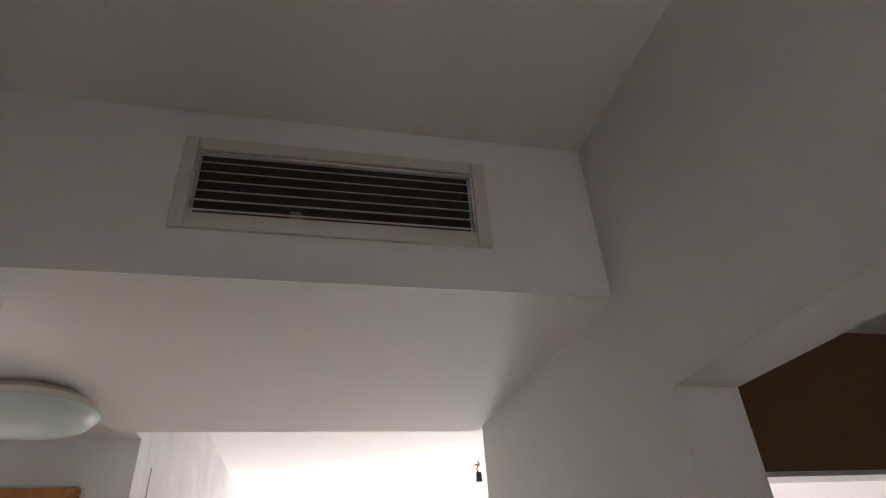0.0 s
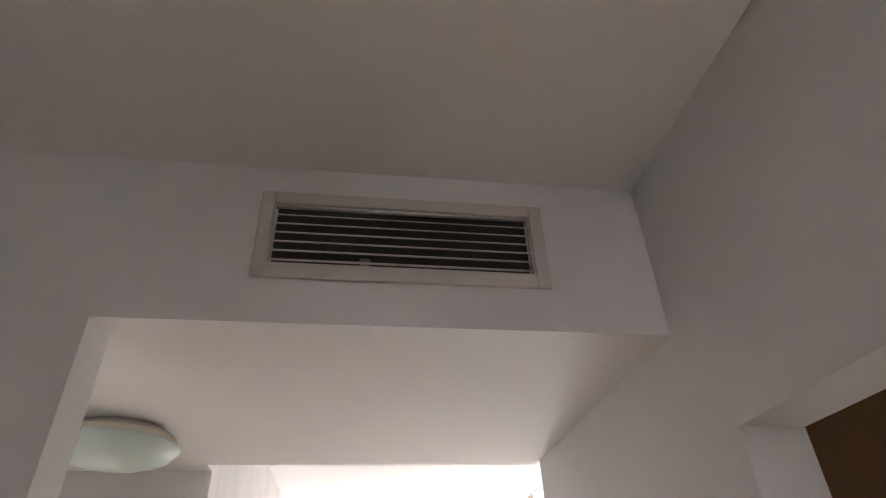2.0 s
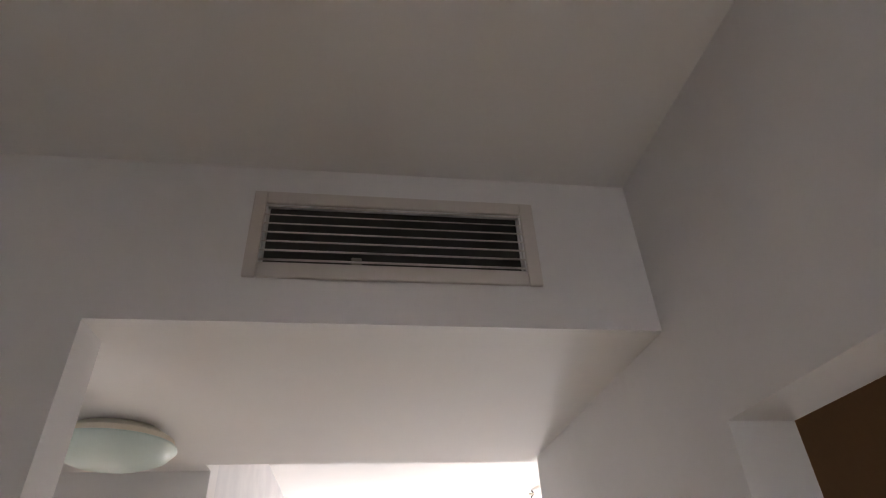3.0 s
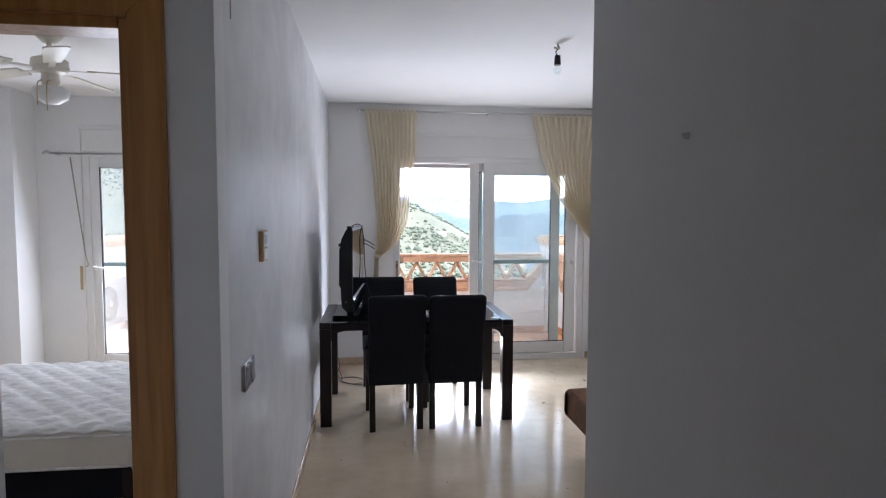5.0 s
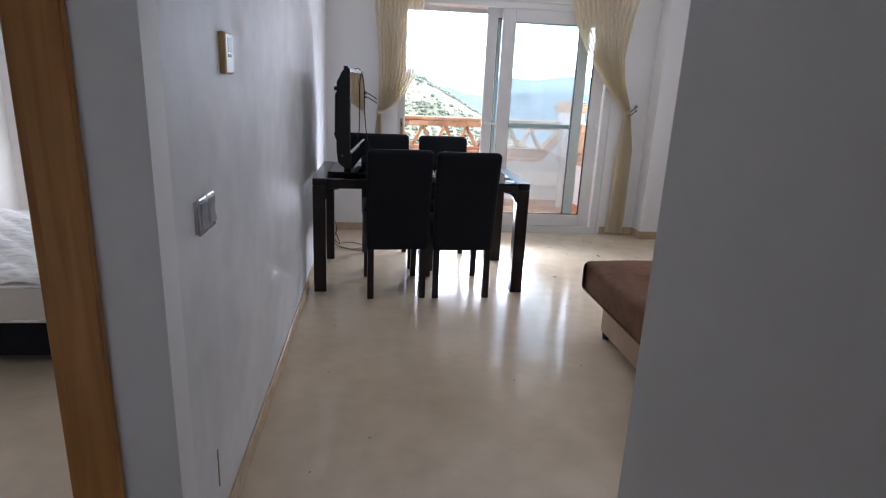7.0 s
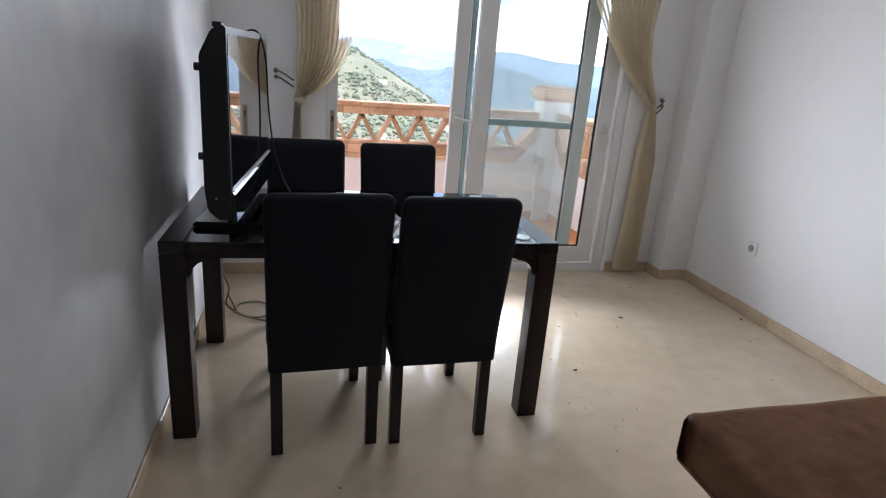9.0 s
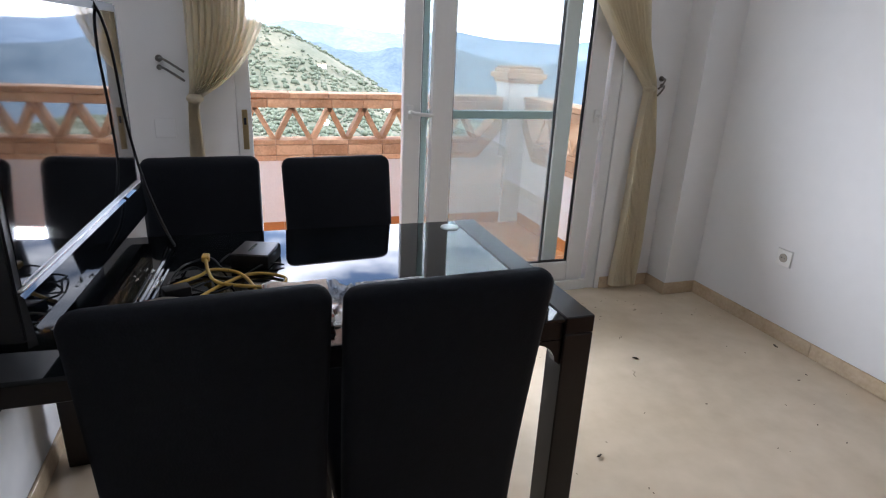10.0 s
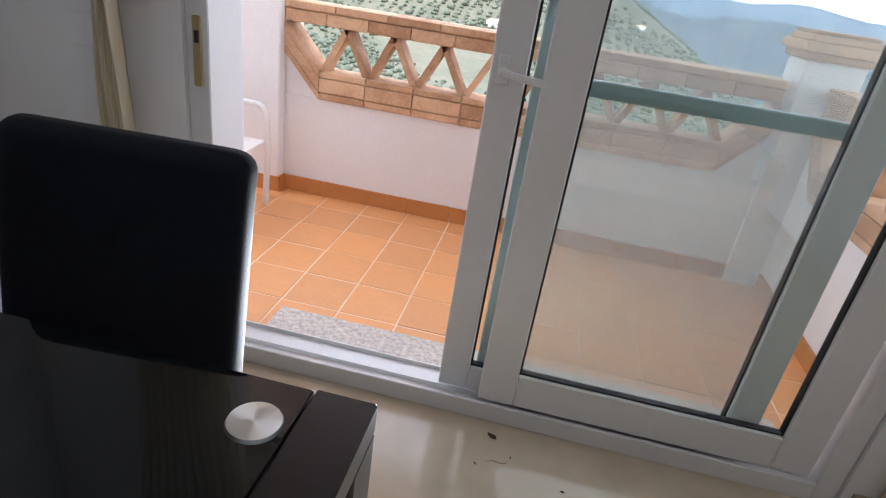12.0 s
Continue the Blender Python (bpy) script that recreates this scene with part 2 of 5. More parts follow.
CHROME.node_tree.links.new(tang.outputs[0], cb.inputs["Tangent"])
PAPER = surface("worn_paper", (0.80, 0.78, 0.75), 0.8, var=0.06, scale=14, fine=90, bump=0.06)
PINKPAPER = surface("pinkish_paper", (0.80, 0.66, 0.57), 0.8, var=0.06, scale=14, fine=90, bump=0.06)
REDPAPER = surface("faded_red_paper", (0.50, 0.20, 0.16), 0.8, var=0.08, bump=0.05)
INK = surface("grey_ink", (0.10, 0.09, 0.09), 0.8, bump=0)
YELLOW = surface("yellow_cable_jacket", (0.58, 0.36, 0.07), 0.4, var=0.08, bump=0)
GREYCABLE = surface("grey_cable_jacket", (0.32, 0.29, 0.24), 0.5, var=0.08, bump=0)
BRASS = surface("dull_brass", (0.48, 0.36, 0.18), 0.35, metal=1.0, bump=0)
TAN = surface("tan_plastic_case", (0.50, 0.32, 0.12), 0.45, var=0.05, bump=0)
DEBRIS = surface("dry_leaf_brown", (0.06, 0.04, 0.025), 0.9, var=0.3, bump=0.2)
DUCT = surface("dull_dark_brown", (0.05, 0.045, 0.04), 0.6, bump=0)
GRILLE = surface("off_white_grille_paint", (0.62, 0.57, 0.53), 0.45, var=0.03, bump=0.02)
SOIL = surface("dry_hillside", (0.112, 0.102, 0.068), 0.95, var=0.2, scale=0.035, fine=0.4, bump=0.4, bscale=0.8, tint=(0.050, 0.063, 0.034))
# Grey-green leaf tone, lightened so that distance haze sits in the colour.
LEAF = surface("hazed_olive_foliage", (0.082, 0.095, 0.062), 0.85, var=0.3, scale=0.04, fine=1.2, bump=0.3, bscale=3, tint=(0.048, 0.064, 0.038))
AWNCLOTH = veil("sand_awning_cloth", (0.62, 0.52, 0.46), 0.98, 0.6)
STRIPE_A = veil("ochre_awning_cloth", (0.72, 0.42, 0.10), 0.97, 0.65)
STRIPE_B = veil("white_awning_cloth", (0.85, 0.82, 0.76), 0.97, 0.65)
BAG = veil("clear_plastic_film", (0.80, 0.83, 0.86), 0.34, 0.3)
nt = BAG.node_tree
gloss, gmix = nt.nodes.new("ShaderNodeBsdfGlossy"), nt.nodes.new("ShaderNodeMixShader")
gloss.inputs["Roughness"].default_value, gmix.inputs[0].default_value = 0.12, 0.38
out_node = next(n for n in nt.nodes if n.type == "OUTPUT_MATERIAL")
nt.links.new(out_node.inputs["Surface"].links[0].from_socket, gmix.inputs[1])
nt.links.new(gloss.outputs[0], gmix.inputs[2])
nt.links.new(gmix.outputs[0], out_node.inputs["Surface"])


# ---- building blocks ----
def box(bm, x0, x1, y0, y1, z0, z1, bevel=0.0, seg=1):
    vs = bmesh.ops.create_cube(bm, size=1.0, matrix=Matrix.Translation(((x0 + x1) / 2, (y0 + y1) / 2, (z0 + z1) / 2)) @ Matrix.Diagonal((x1 - x0, y1 - y0, z1 - z0, 1)))["verts"]
    if bevel:
        es = list({e for v in vs for e in v.link_edges})
        bmesh.ops.bevel(bm, geom=es, offset=bevel, segments=seg, affect="EDGES", profile=0.5)
    return bm


def cyl(bm, p0, p1, r0, r1=None, seg=16):
    p0, p1 = Vector(p0), Vector(p1)
    d = p1 - p0
    m = Matrix.Translation((p0 + p1) / 2) @ d.to_track_quat("Z", "Y").to_matrix().to_4x4()
    bmesh.ops.create_cone(bm, cap_ends=True, segments=seg, radius1=r0, radius2=r0 if r1 is None else r1, depth=d.length, matrix=m)
    return bm


def ball(bm, c, r, sx=1, sy=1, sz=1, u=20, v=12):
    bmesh.ops.create_uvsphere(bm, u_segments=u, v_segments=v, radius=r, matrix=Matrix.Translation(c) @ Matrix.Diagonal((sx, sy, sz, 1)))
    return bm


def lathe(bm, prof, c=(0, 0, 0), seg=32):
    """Turn a profile of (radius, height) about the vertical through c."""
    rings = []
    for r, z in prof:
        rings.append([bm.verts.new((c[0] + r * math.cos(2 * math.pi * i / seg), c[1] + r * math.sin(2 * math.pi * i / seg), c[2] + z)) for i in range(seg)])
    for a, b in zip(rings, rings[1:]):
        for i in range(seg):
            bm.faces.new((a[i], a[(i + 1) % seg], b[(i + 1) % seg], b[i]))
    for ring in (rings[0], rings[-1]):
        bm.faces.new(ring)
    bmesh.ops.recalc_face_normals(bm, faces=bm.faces[:])
    return bm


def tube(bm, pts, r, seg=8, smooth_steps=6):
    """A round cable or bar through points, eased between them."""
    P = [Vector(p) for p in pts]
    way = []
    for i in range(len(P) - 1):
        a, b, c, d = P[max(i - 1, 0)], P[i], P[i + 1], P[min(i + 2, len(P) - 1)]
        for k in range(smooth_steps):
            t = k / smooth_steps
            way.append(0.5 * ((2 * b) + (c - a) * t + (2 * a - 5 * b + 4 * c - d) * t * t + (3 * b - a - 3 * c + d) * t ** 3))
    way.append(P[-1])
    rings = []
    for i, p in enumerate(way):
        d = (way[min(i + 1, len(way) - 1)] - way[max(i - 1, 0)]).normalized()
        u = d.orthogonal().normalized() if not rings else (lastu - d * lastu.dot(d)).normalized()
        lastu = u
        v = d.cross(u)
        rings.append([bm.verts.new(p + r * (math.cos(2 * math.pi * k / seg) * u + math.sin(2 * math.pi * k / seg) * v)) for k in range(seg)])
    for a, b in zip(rings, rings[1:]):
        for k in range(seg):
            bm.faces.new((a[k], a[(k + 1) % seg], b[(k + 1) % seg], b[k]))
    bm.faces.new(rings[0])
    bm.faces.new(rings[-1])
    bmesh.ops.recalc_face_normals(bm, faces=bm.faces[:])
    return bm


def prism(bm, outline, axis, a, b):
    """Extrude a closed outline of 2D points from a to b along axis (0, 1, 2)."""
    def at(p, w):
        q = list(p)
        q.insert(axis, w)
        return bm.verts.new(q)
    A, B = [at(p, a) for p in outline], [at(p, b) for p in outline]
    bm.faces.new(A)
    bm.faces.new(B)
    n = len(A)
    for i in range(n):
        bm.faces.new((A[i], A[(i + 1) % n], B[(i + 1) % n], B[i]))
    bmesh.ops.recalc_face_normals(bm, faces=bm.faces[:])
    return bm


def mesh_of(name, bm, material, smooth=False):
    me = bpy.data.meshes.new(name)
    bm.to_mesh(me)
    bm.free()
    me.materials.append(material)
    if smooth:
        for p in me.polygons:
            p.use_smooth = True
    return me


def part(name, bm, material, parent=None, label="", smooth=False):
    ob = new(name, mesh_of(name, bm, material, smooth))
    ob.parent = parent
    if label:
        ob["label"] = label
    return ob


def smooth_by_angle(ob, deg=40):
    me = ob.data
    for p in me.polygons:
        p.use_smooth = True
    bm = bmesh.new()
    bm.from_mesh(me)
    for e in bm.edges:
        if len(e.link_faces) == 2 and e.calc_face_angle(0) > radians(deg):
            e.smooth = False
    bm.to_mesh(me)
    bm.free()
    return ob


def thing(name, m, label, category, group=""):
    ob = new(name)
    ob.empty_display_size = 0.1
    ob.matrix_basis = m
    return tagged(ob, label, category, group)


def setting(name, bm, material, label="", category=""):
    return tagged(part(name, bm, material), label, category, kind="structure")


def slab(name, x0, x1, y0, y1, z0, z1, material, label="", category=""):
    return setting(name, box(bmesh.new(), x0, x1, y0, y1, z0, z1), material, label, category)


def B():
    return bmesh.new()


def text_mesh(body, size, name):
    cu = bpy.data.curves.new(name, "FONT")
    cu.body, cu.size, cu.extrude = body, size, 0.0002
    tmp = new(name, cu)
    bpy.context.view_layer.update()
    me = bpy.data.meshes.new_from_object(tmp.evaluated_get(bpy.context.evaluated_depsgraph_get()))
    bpy.data.objects.remove(tmp)
    return me


# ---- structure: levels and lines of the plan ----
CEIL_L, CEIL_LOW, CEIL_E = 2.555, 2.243, 2.587
FACADE = 6.45

slab("floor", -3.0, 3.3, -1.8, 6.62, -0.2, 0.0, FLOOR, "polished cream marble floor with faint clouding", "floor")

# living room
slab("wall_west", -0.10, 0.0, 2.47, FACADE, 0, CEIL_L, SCUFF, "scuffed white plaster wall beside the dining table", "wall")
slab("wall_east", 3.15, 3.3, 2.12, FACADE, 0, CEIL_L, PLASTER, "plain white plaster wall", "wall")
slab("column", 2.938, 3.15, 6.28, FACADE, 0, CEIL_L, PLASTER, "white plastered corner column", "column")
bm = B()
box(bm, -3.0, -2.24, FACADE, 6.75, 0, CEIL_L)
box(bm, -2.24, -0.86, FACADE, 6.75, 2.28, CEIL_L)
box(bm, -0.86, 0.62, FACADE, 6.75, 0, CEIL_L)
box(bm, 0.62, 2.575, FACADE, 6.75, 2.28, CEIL_L)
box(bm, 2.575, 3.3, FACADE, 6.75, 0, CEIL_L)
setting("wall_north", bm, PLASTER, "white outer wall with two terrace door openings", "wall")
slab("ceiling", -0.1, 3.3, 2.23, FACADE, CEIL_L, CEIL_L + 0.1, CEIL, "white painted ceiling", "ceiling")

# passage with the lowered ceiling
bm = B()
box(bm, -1.3, 0.996, 1.36, 2.295, CEIL_LOW, CEIL_L - 0.002)
box(bm, -1.3, 0.0, 2.295, 2.37, CEIL_LOW, CEIL_L - 0.002)
setting("ceiling_lowered", bm, CEIL, "lowered white plasterboard ceiling over the passage", "ceiling")
bm = B()
box(bm, -1.3, -0.967, 2.37, 2.47, 0, CEIL_L)
box(bm, -0.967, -0.211, 2.37, 2.47, 2.024, CEIL_L)
box(bm, -0.211, 0.0, 2.37, 2.47, 0, CEIL_L)
setting("wall_bedroom", bm, PLASTER, "white wall with the bedroom doorway", "wall")
slab("wall_passage", -1.4, -1.3, 1.36, 2.47, 0, CEIL_L, PLASTER)

# hall behind, with the grille wall
bm = B()
box(bm, -1.4, -0.006, 1.348, 1.44, 0, CEIL_LOW)
box(bm, -1.4, 0.257, 1.348, 1.36, CEIL_LOW, CEIL_E)
box(bm, 0.751, 0.996, 1.348, 1.36, CEIL_LOW, CEIL_E)
box(bm, 0.257, 0.751, 1.348, 1.36, CEIL_LOW, 2.359)
box(bm, 0.257, 0.751, 1.348, 1.36, 2.493, CEIL_E)
setting("wall_grille", bm, PLASTER, "white wall above the passage opening", "wall")
slab("wall_kitchen", 0.996, 1.106, 1.239, 2.12, 0, CEIL_E, PLASTER, "white wall between the passage and the kitchen", "wall")
slab("wall_kitchen_head", 0.996, 1.106, 0.30, 1.239, 2.042, CEIL_E, PLASTER, "white wall above the wide kitchen opening", "wall")
slab("wall_kitchen_south", 0.996, 1.106, -1.8, 0.30, 0, CEIL_E, PLASTER, "plain white wall beside the kitchen opening", "wall")
slab("wall_kitchen_end", 0.996, 1.106, 2.12, 2.23, 0, CEIL_L, PLASTER, "white plastered end of the kitchen wall", "wall")
slab("wall_hall_west", -1.5, -1.4, -1.8, 1.47, 0, CEIL_E, PLASTER)
# Unseen wall; its small opening is added to let daylight into the hall.
bm = B()
box(bm, -1.5, 0.40, -1.9, -1.8, 0, CEIL_E)
box(bm, 0.40, 0.65, -1.9, -1.8, 0, 1.36)
box(bm, 0.40, 0.65, -1.9, -1.8, 1.95, CEIL_E)
box(bm, 0.65, 3.3, -1.9, -1.8, 0, CEIL_E)
setting("wall_hall_south", bm, PLASTER, "plain white wall with an added opening that lets daylight in", "wall")
slab("ceiling_hall", -1.5, 0.996, -1.8, 1.348, CEIL_E, CEIL_E + 0.1, CEIL, "white painted ceiling", "ceiling")

# kitchen, glimpsed through its opening
bm = B()
box(bm, 1.106, 1.35, 2.12, 2.215, 0, CEIL_L)
box(bm, 1.35, 2.95, 2.12, 2.215, 0, 1.05)
box(bm, 1.35, 2.95, 2.12, 2.215, 2.075, CEIL_L)
box(bm, 2.95, 3.15, 2.12, 2.215, 0, CEIL_L)
setting("wall_hatch", bm, BROWNWALL, "dark brown painted wall above a serving hatch", "wall")
bm = B()
box(bm, 1.35, 2.95, 2.11, 2.228, 2.058, 2.073)
box(bm, 1.35, 1.366, 2.11, 2.228, 1.066, 2.058)
box(bm, 2.934, 2.95, 2.11, 2.228, 1.066, 2.058)
box(bm, 1.35, 2.95, 2.11, 2.228, 1.05, 1.066)
setting("trim_hatch", bm, PVC, "white lining of the serving hatch", "trim")
slab("wall_hatch_face", 1.106, 3.15, 2.217, 2.228, 2.077, CEIL_L, PLASTER)
bm = B()
box(bm, 1.106, 1.35, 2.217, 2.228, 0, 2.077)
box(bm, 1.35, 2.95, 2.217, 2.228, 0, 1.05)
box(bm, 2.95, 3.15, 2.217, 2.228, 0, 2.077)
setting("wall_hatch_lower", bm, PLASTER)
slab("wall_kitchen_east", 3.15, 3.3, -1.8, 2.12, 0, CEIL_L, PLASTER)
slab("ceiling_kitchen", 1.106, 3.3, -1.8, 2.12, CEIL_L, CEIL_L + 0.1, CEIL)

# bedroom shell
slab("wall_bedroom_west", -3.0, -2.85, 2.37, FACADE, 0, CEIL_L, PLASTER)
slab("column_bedroom", -2.85, -2.62, 6.1, FACADE, 0, CEIL_L, PLASTER, "white plastered corner column", "column")
slab("wall_bedroom_south", -2.85, -1.3, 2.37, 2.47, 0, CEIL_L, PLASTER)
slab("ceiling_bedroom", -3.0, -0.10, 2.47, FACADE, CEIL_L, CEIL_L + 0.1, CEIL, "white painted ceiling", "ceiling")
# roof over everything
slab("roof", -3.4, 3.4, -2.0, 6.95, 2.72, 2.95, EXTWALL, "flat white roof slab", "roof")


def skirting(name, x0, x1, y0, y1):
    bm = B()
    along_x = (x1 - x0) > (y1 - y0)
    n = max(1, round(max(x1 - x0, y1 - y0) / 0.42))
    for i in range(n):
        if along_x:
            a, b = x0 + (x1 - x0) * i / n, x0 + (x1 - x0) * (i + 1) / n
            box(bm, a + 0.0006, b - 0.0006, y0, y1, 0.001, 0.072, 0.002)
        else:
            a, b = y0 + (y1 - y0) * i / n, y0 + (y1 - y0) * (i + 1) / n
            box(bm, x0, x1, a + 0.0006, b - 0.0006, 0.001, 0.072, 0.002)
    return setting(name, bm, SKIRT, "beige marble skirting", "baseboard")


skirting("baseboard_west", 0.0, 0.011, 2.37, FACADE)
skirting("baseboard_east", 3.139, 3.15, 2.23, 6.28)
skirting("baseboard_column_front", 2.927, 3.139, 6.269, 6.28)
skirting("baseboard_column_side", 2.927, 2.938, 6.28, FACADE)
skirting("baseboard_north_right", 2.60, 2.927, 6.439, FACADE)
skirting("baseboard_north_left", 0.011, 0.60, 6.439, FACADE)
skirting("baseboard_bedroom", -2.62, -2.3, 6.439, FACADE)
skirting("baseboard_jamb", -0.119, 0.0, 2.359, 2.37)
skirting("baseboard_kitchen", 0.985, 0.996, 1.241, 2.23)


# ---- door casing to the bedroom ----
def door_casing(x0, x1, top, y, w=0.09, d=0.022):
    t = thing("door_casing", pose(0, 0, 0), "orange varnished wood casing of an open doorway", "door frame")
    for a, b in ((x1, x1 + w), (x0 - w, x0)):
        bm = B()
        prism(bm, [(a, 0.0), (b, 0.0), (b, top + w), (a, top)] if a == x1 else [(a, 0.0), (b, 0.0), (b, top), (a, top + w)], 1, y - d, y - 0.001)
        bmesh.ops.bevel(bm, geom=bm.edges[:], offset=0.004, segments=2, affect="EDGES")
        part("casing_upright", bm, OAK, t)
    bm = B()
    prism(bm, [(x0, top), (x1, top), (x1 + w, top + w), (x0 - w, top + w)], 1, y - d, y - 0.001)
    bmesh.ops.bevel(bm, geom=bm.edges[:], offset=0.004, segments=2, affect="EDGES")
    part("casing_head", bm, OAK, t)
    for a, b in ((x1 - 0.028, x1 + 0.004), (x0 - 0.004, x0 + 0.028)):
        part("jamb_lining", box(B(), a, b, y - 0.001, y + 0.10, 0, top, 0.003), OAK, t)
    part("head_lining", box(B(), x0 + 0.028, x1 - 0.028, y - 0.001, y + 0.10, top - 0.028, top + 0.004, 0.003), OAK, t)
    return t


door_casing(-0.967, -0.213, 2.02, 2.37)


# ---- terrace doors ----
def leaf(parent, name, x0, x1, z0, z1, y, stile, glassed=GLASS, frame_mat=PVC, depth=0.045, rail=None, seal=True):
    rail = rail or stile
    lf = part(name, box(B(), x0, x0 + stile, y, y + depth, z0, z1, 0.004), frame_mat, parent)
    part("stile", box(B(), x1 - stile, x1, y, y + depth, z0, z1, 0.004), frame_mat, lf)
    part("rail", box(B(), x0 + stile, x1 - stile, y + 0.001, y + depth - 0.001, z0, z0 + rail, 0.004), frame_mat, lf)
    part("rail", box(B(), x0 + stile, x1 - stile, y + 0.001, y + depth - 0.001, z1 - rail, z1, 0.004), frame_mat, lf)
    gx0, gx1, gz0, gz1 = x0 + stile, x1 - stile, z0 + rail, z1 - rail
    if seal:
        bm = B()
        for a, b, c, d in ((gx0, gx0 + 0.006, gz0, gz1), (gx1 - 0.006, gx1, gz0, gz1), (gx0 + 0.006, gx1 - 0.006, gz0, gz0 + 0.006), (gx0 + 0.006, gx1 - 0.006, gz1 - 0.006, gz1)):
            box(bm, a, b, y + 0.012, y + depth - 0.012, c, d)
        part("gasket", bm, SEAL, lf)
    pane = part("pane", box(B(), gx0, gx1, y + depth / 2 - 0.003, y + depth / 2 + 0.003, gz0, gz1), glassed, lf)
    pane.visible_shadow = False
    return lf


def lever(parent, x, y, z, turn):
    bm = B()
    box(bm, x - 0.015, x + 0.015, y - 0.012, y, z - 0.035, z + 0.035, 0.005, 2)
    cyl(bm, (x, y - 0.045, z), (x, y - 0.01, z), 0.010)
    if turn:
        tube(bm, [(x, y - 0.04, z), (x + 0.04, y - 0.05, z - 0.006), (x + 0.11, y - 0.045, z - 0.012)], 0.0095)
    else:
        tube(bm, [(x, y - 0.04, z), (x + 0.006, y - 0.05, z - 0.05), (x + 0.004, y - 0.045, z - 0.12)], 0.0095)
    return smooth_by_angle(part("handle", bm, WHITEPLASTIC, parent, "white lever handle"))


def terrace_door(name, x0, x1, top, label):
    t = tagged(thing(name, pose(0, 0, 0), label, "terrace door"), kind="structure")
    y = 6.462
    for a, b in ((x0 + 0.001, x0 + 0.065), (x1 - 0.065, x1 - 0.001)):
        part("frame_upright", box(B(), a, b, y, y + 0.165, 0.0, top, 0.003), PVC, t)
    part("frame_head", box(B(), x0 + 0.065, x1 - 0.065, y, y + 0.165, top - 0.05, top, 0.003), PVC, t)
    tr = part("threshold_track", box(B(), x0 + 0.065, x1 - 0.065, y, y + 0.165, 0.0, 0.030, 0.002), PVC, t)
    part("threshold_lip", box(B(), x0 + 0.065, x1 - 0.065, y - 0.004, y + 0.010, 0.0, 0.062, 0.003), PVC, tr)
    for k in (1, 3):
        part("track_rib", box(B(), x0 + 0.065, x1 - 0.065, y + 0.02 + 0.042 * k, y + 0.024 + 0.042 * k, 0.030, 0.044), PVC, tr)
    # roller shutter: box above and the blind's last slat
    sb = part("shutter_box", box(B(), x0 + 0.001, x1 - 0.001, y - 0.004, y + 0.20, top + 0.002, 2.278, 0.004), PVC, t)
    part("shutter_box_lip", box(B(), x0 - 0.012, x1 + 0.012, y - 0.024, y - 0.005, 2.255, 2.295, 0.006, 2), PVC, sb)
    part("shutter_slat", box(B(), x0 + 0.07, x1 - 0.07, y + 0.172, y + 0.182, top - 0.092, top - 0.05, 0.003), PVC, t)
    return t, y


door1, Y1 = terrace_door("door_1", 0.62, 2.575, 2.05, "white sliding terrace door, one leaf slid open")
front = leaf(door1, "sliding_leaf", 1.526, 2.492, 0.064, 2.003, Y1 + 0.012, 0.108, rail=0.113)
lever(front, 2.455, Y1 + 0.012, 1.01, False)
back = leaf(door1, "sliding_leaf", 1.395, 2.335, 0.046, 2.003, Y1 + 0.064, 0.09, rail=0.085)
lever(back, 1.428, Y1 + 0.064, 1.018, True)
# strike plate on the bare upright
lk = part("strike_plate", box(B(), 0.643, 0.667, Y1 - 0.006, Y1, 0.855, 1.03, 0.002), BRASS, door1, "dull brass strike plate")
part("latch_slot", box(B(), 0.650, 0.660, Y1 - 0.009, Y1 - 0.005, 0.965, 0.995), SEAL, lk)

# fly screens standing behind the leaves
def fly_screen(x0, x1, wide):
    t = thing("fly_screen", pose(0, 0, 0), "grey framed fly screen with a middle rail", "fly screen", "fly screens")
    ya = Y1 + 0.118
    for a, b in ((x0, x0 + 0.035), (x1 - wide, x1)):
        part("screen_stile", box(B(), a, b, ya, ya + 0.028, 0.046, 2.0, 0.004), GREYFRAME, t)
    for a, b in ((0.046, 0.105), (0.98, 1.022), (1.95, 2.0)):
        part("screen_rail", box(B(), x0 + 0.035, x1 - wide, ya + 0.001, ya + 0.027, a, b, 0.004), GREYFRAME, t)
    for a, b in ((0.105, 0.98), (1.022, 1.95)):
        part("screen_mesh", box(B(), x0 + 0.035, x1 - wide, ya + 0.013, ya + 0.0145, a, b), MESH, t).visible_shadow = False
    return t


fly_screen(1.50, 2.355, 0.093)
fly_screen(-2.17, -1.50, 0.05)

door2, Y2 = terrace_door("door_2", -2.24, -0.86, 2.05, "white bedroom terrace door, closed")
bleaf = leaf(door2, "sliding_leaf", -2.19, -1.52, 0.064, 2.003, Y2 + 0.012, 0.09)
bleaf2 = leaf(door2, "sliding_leaf", -1.60, -0.92, 0.064, 2.003, Y2 + 0.064, 0.09)
lever(bleaf, -2.155, Y2 + 0.012, 0.99, True)
part("latch_plate", box(B(), -2.275, -2.255, 6.436, 6.449, 0.78, 1.0, 0.002), BRASS, door2, "brass coloured latch plate")


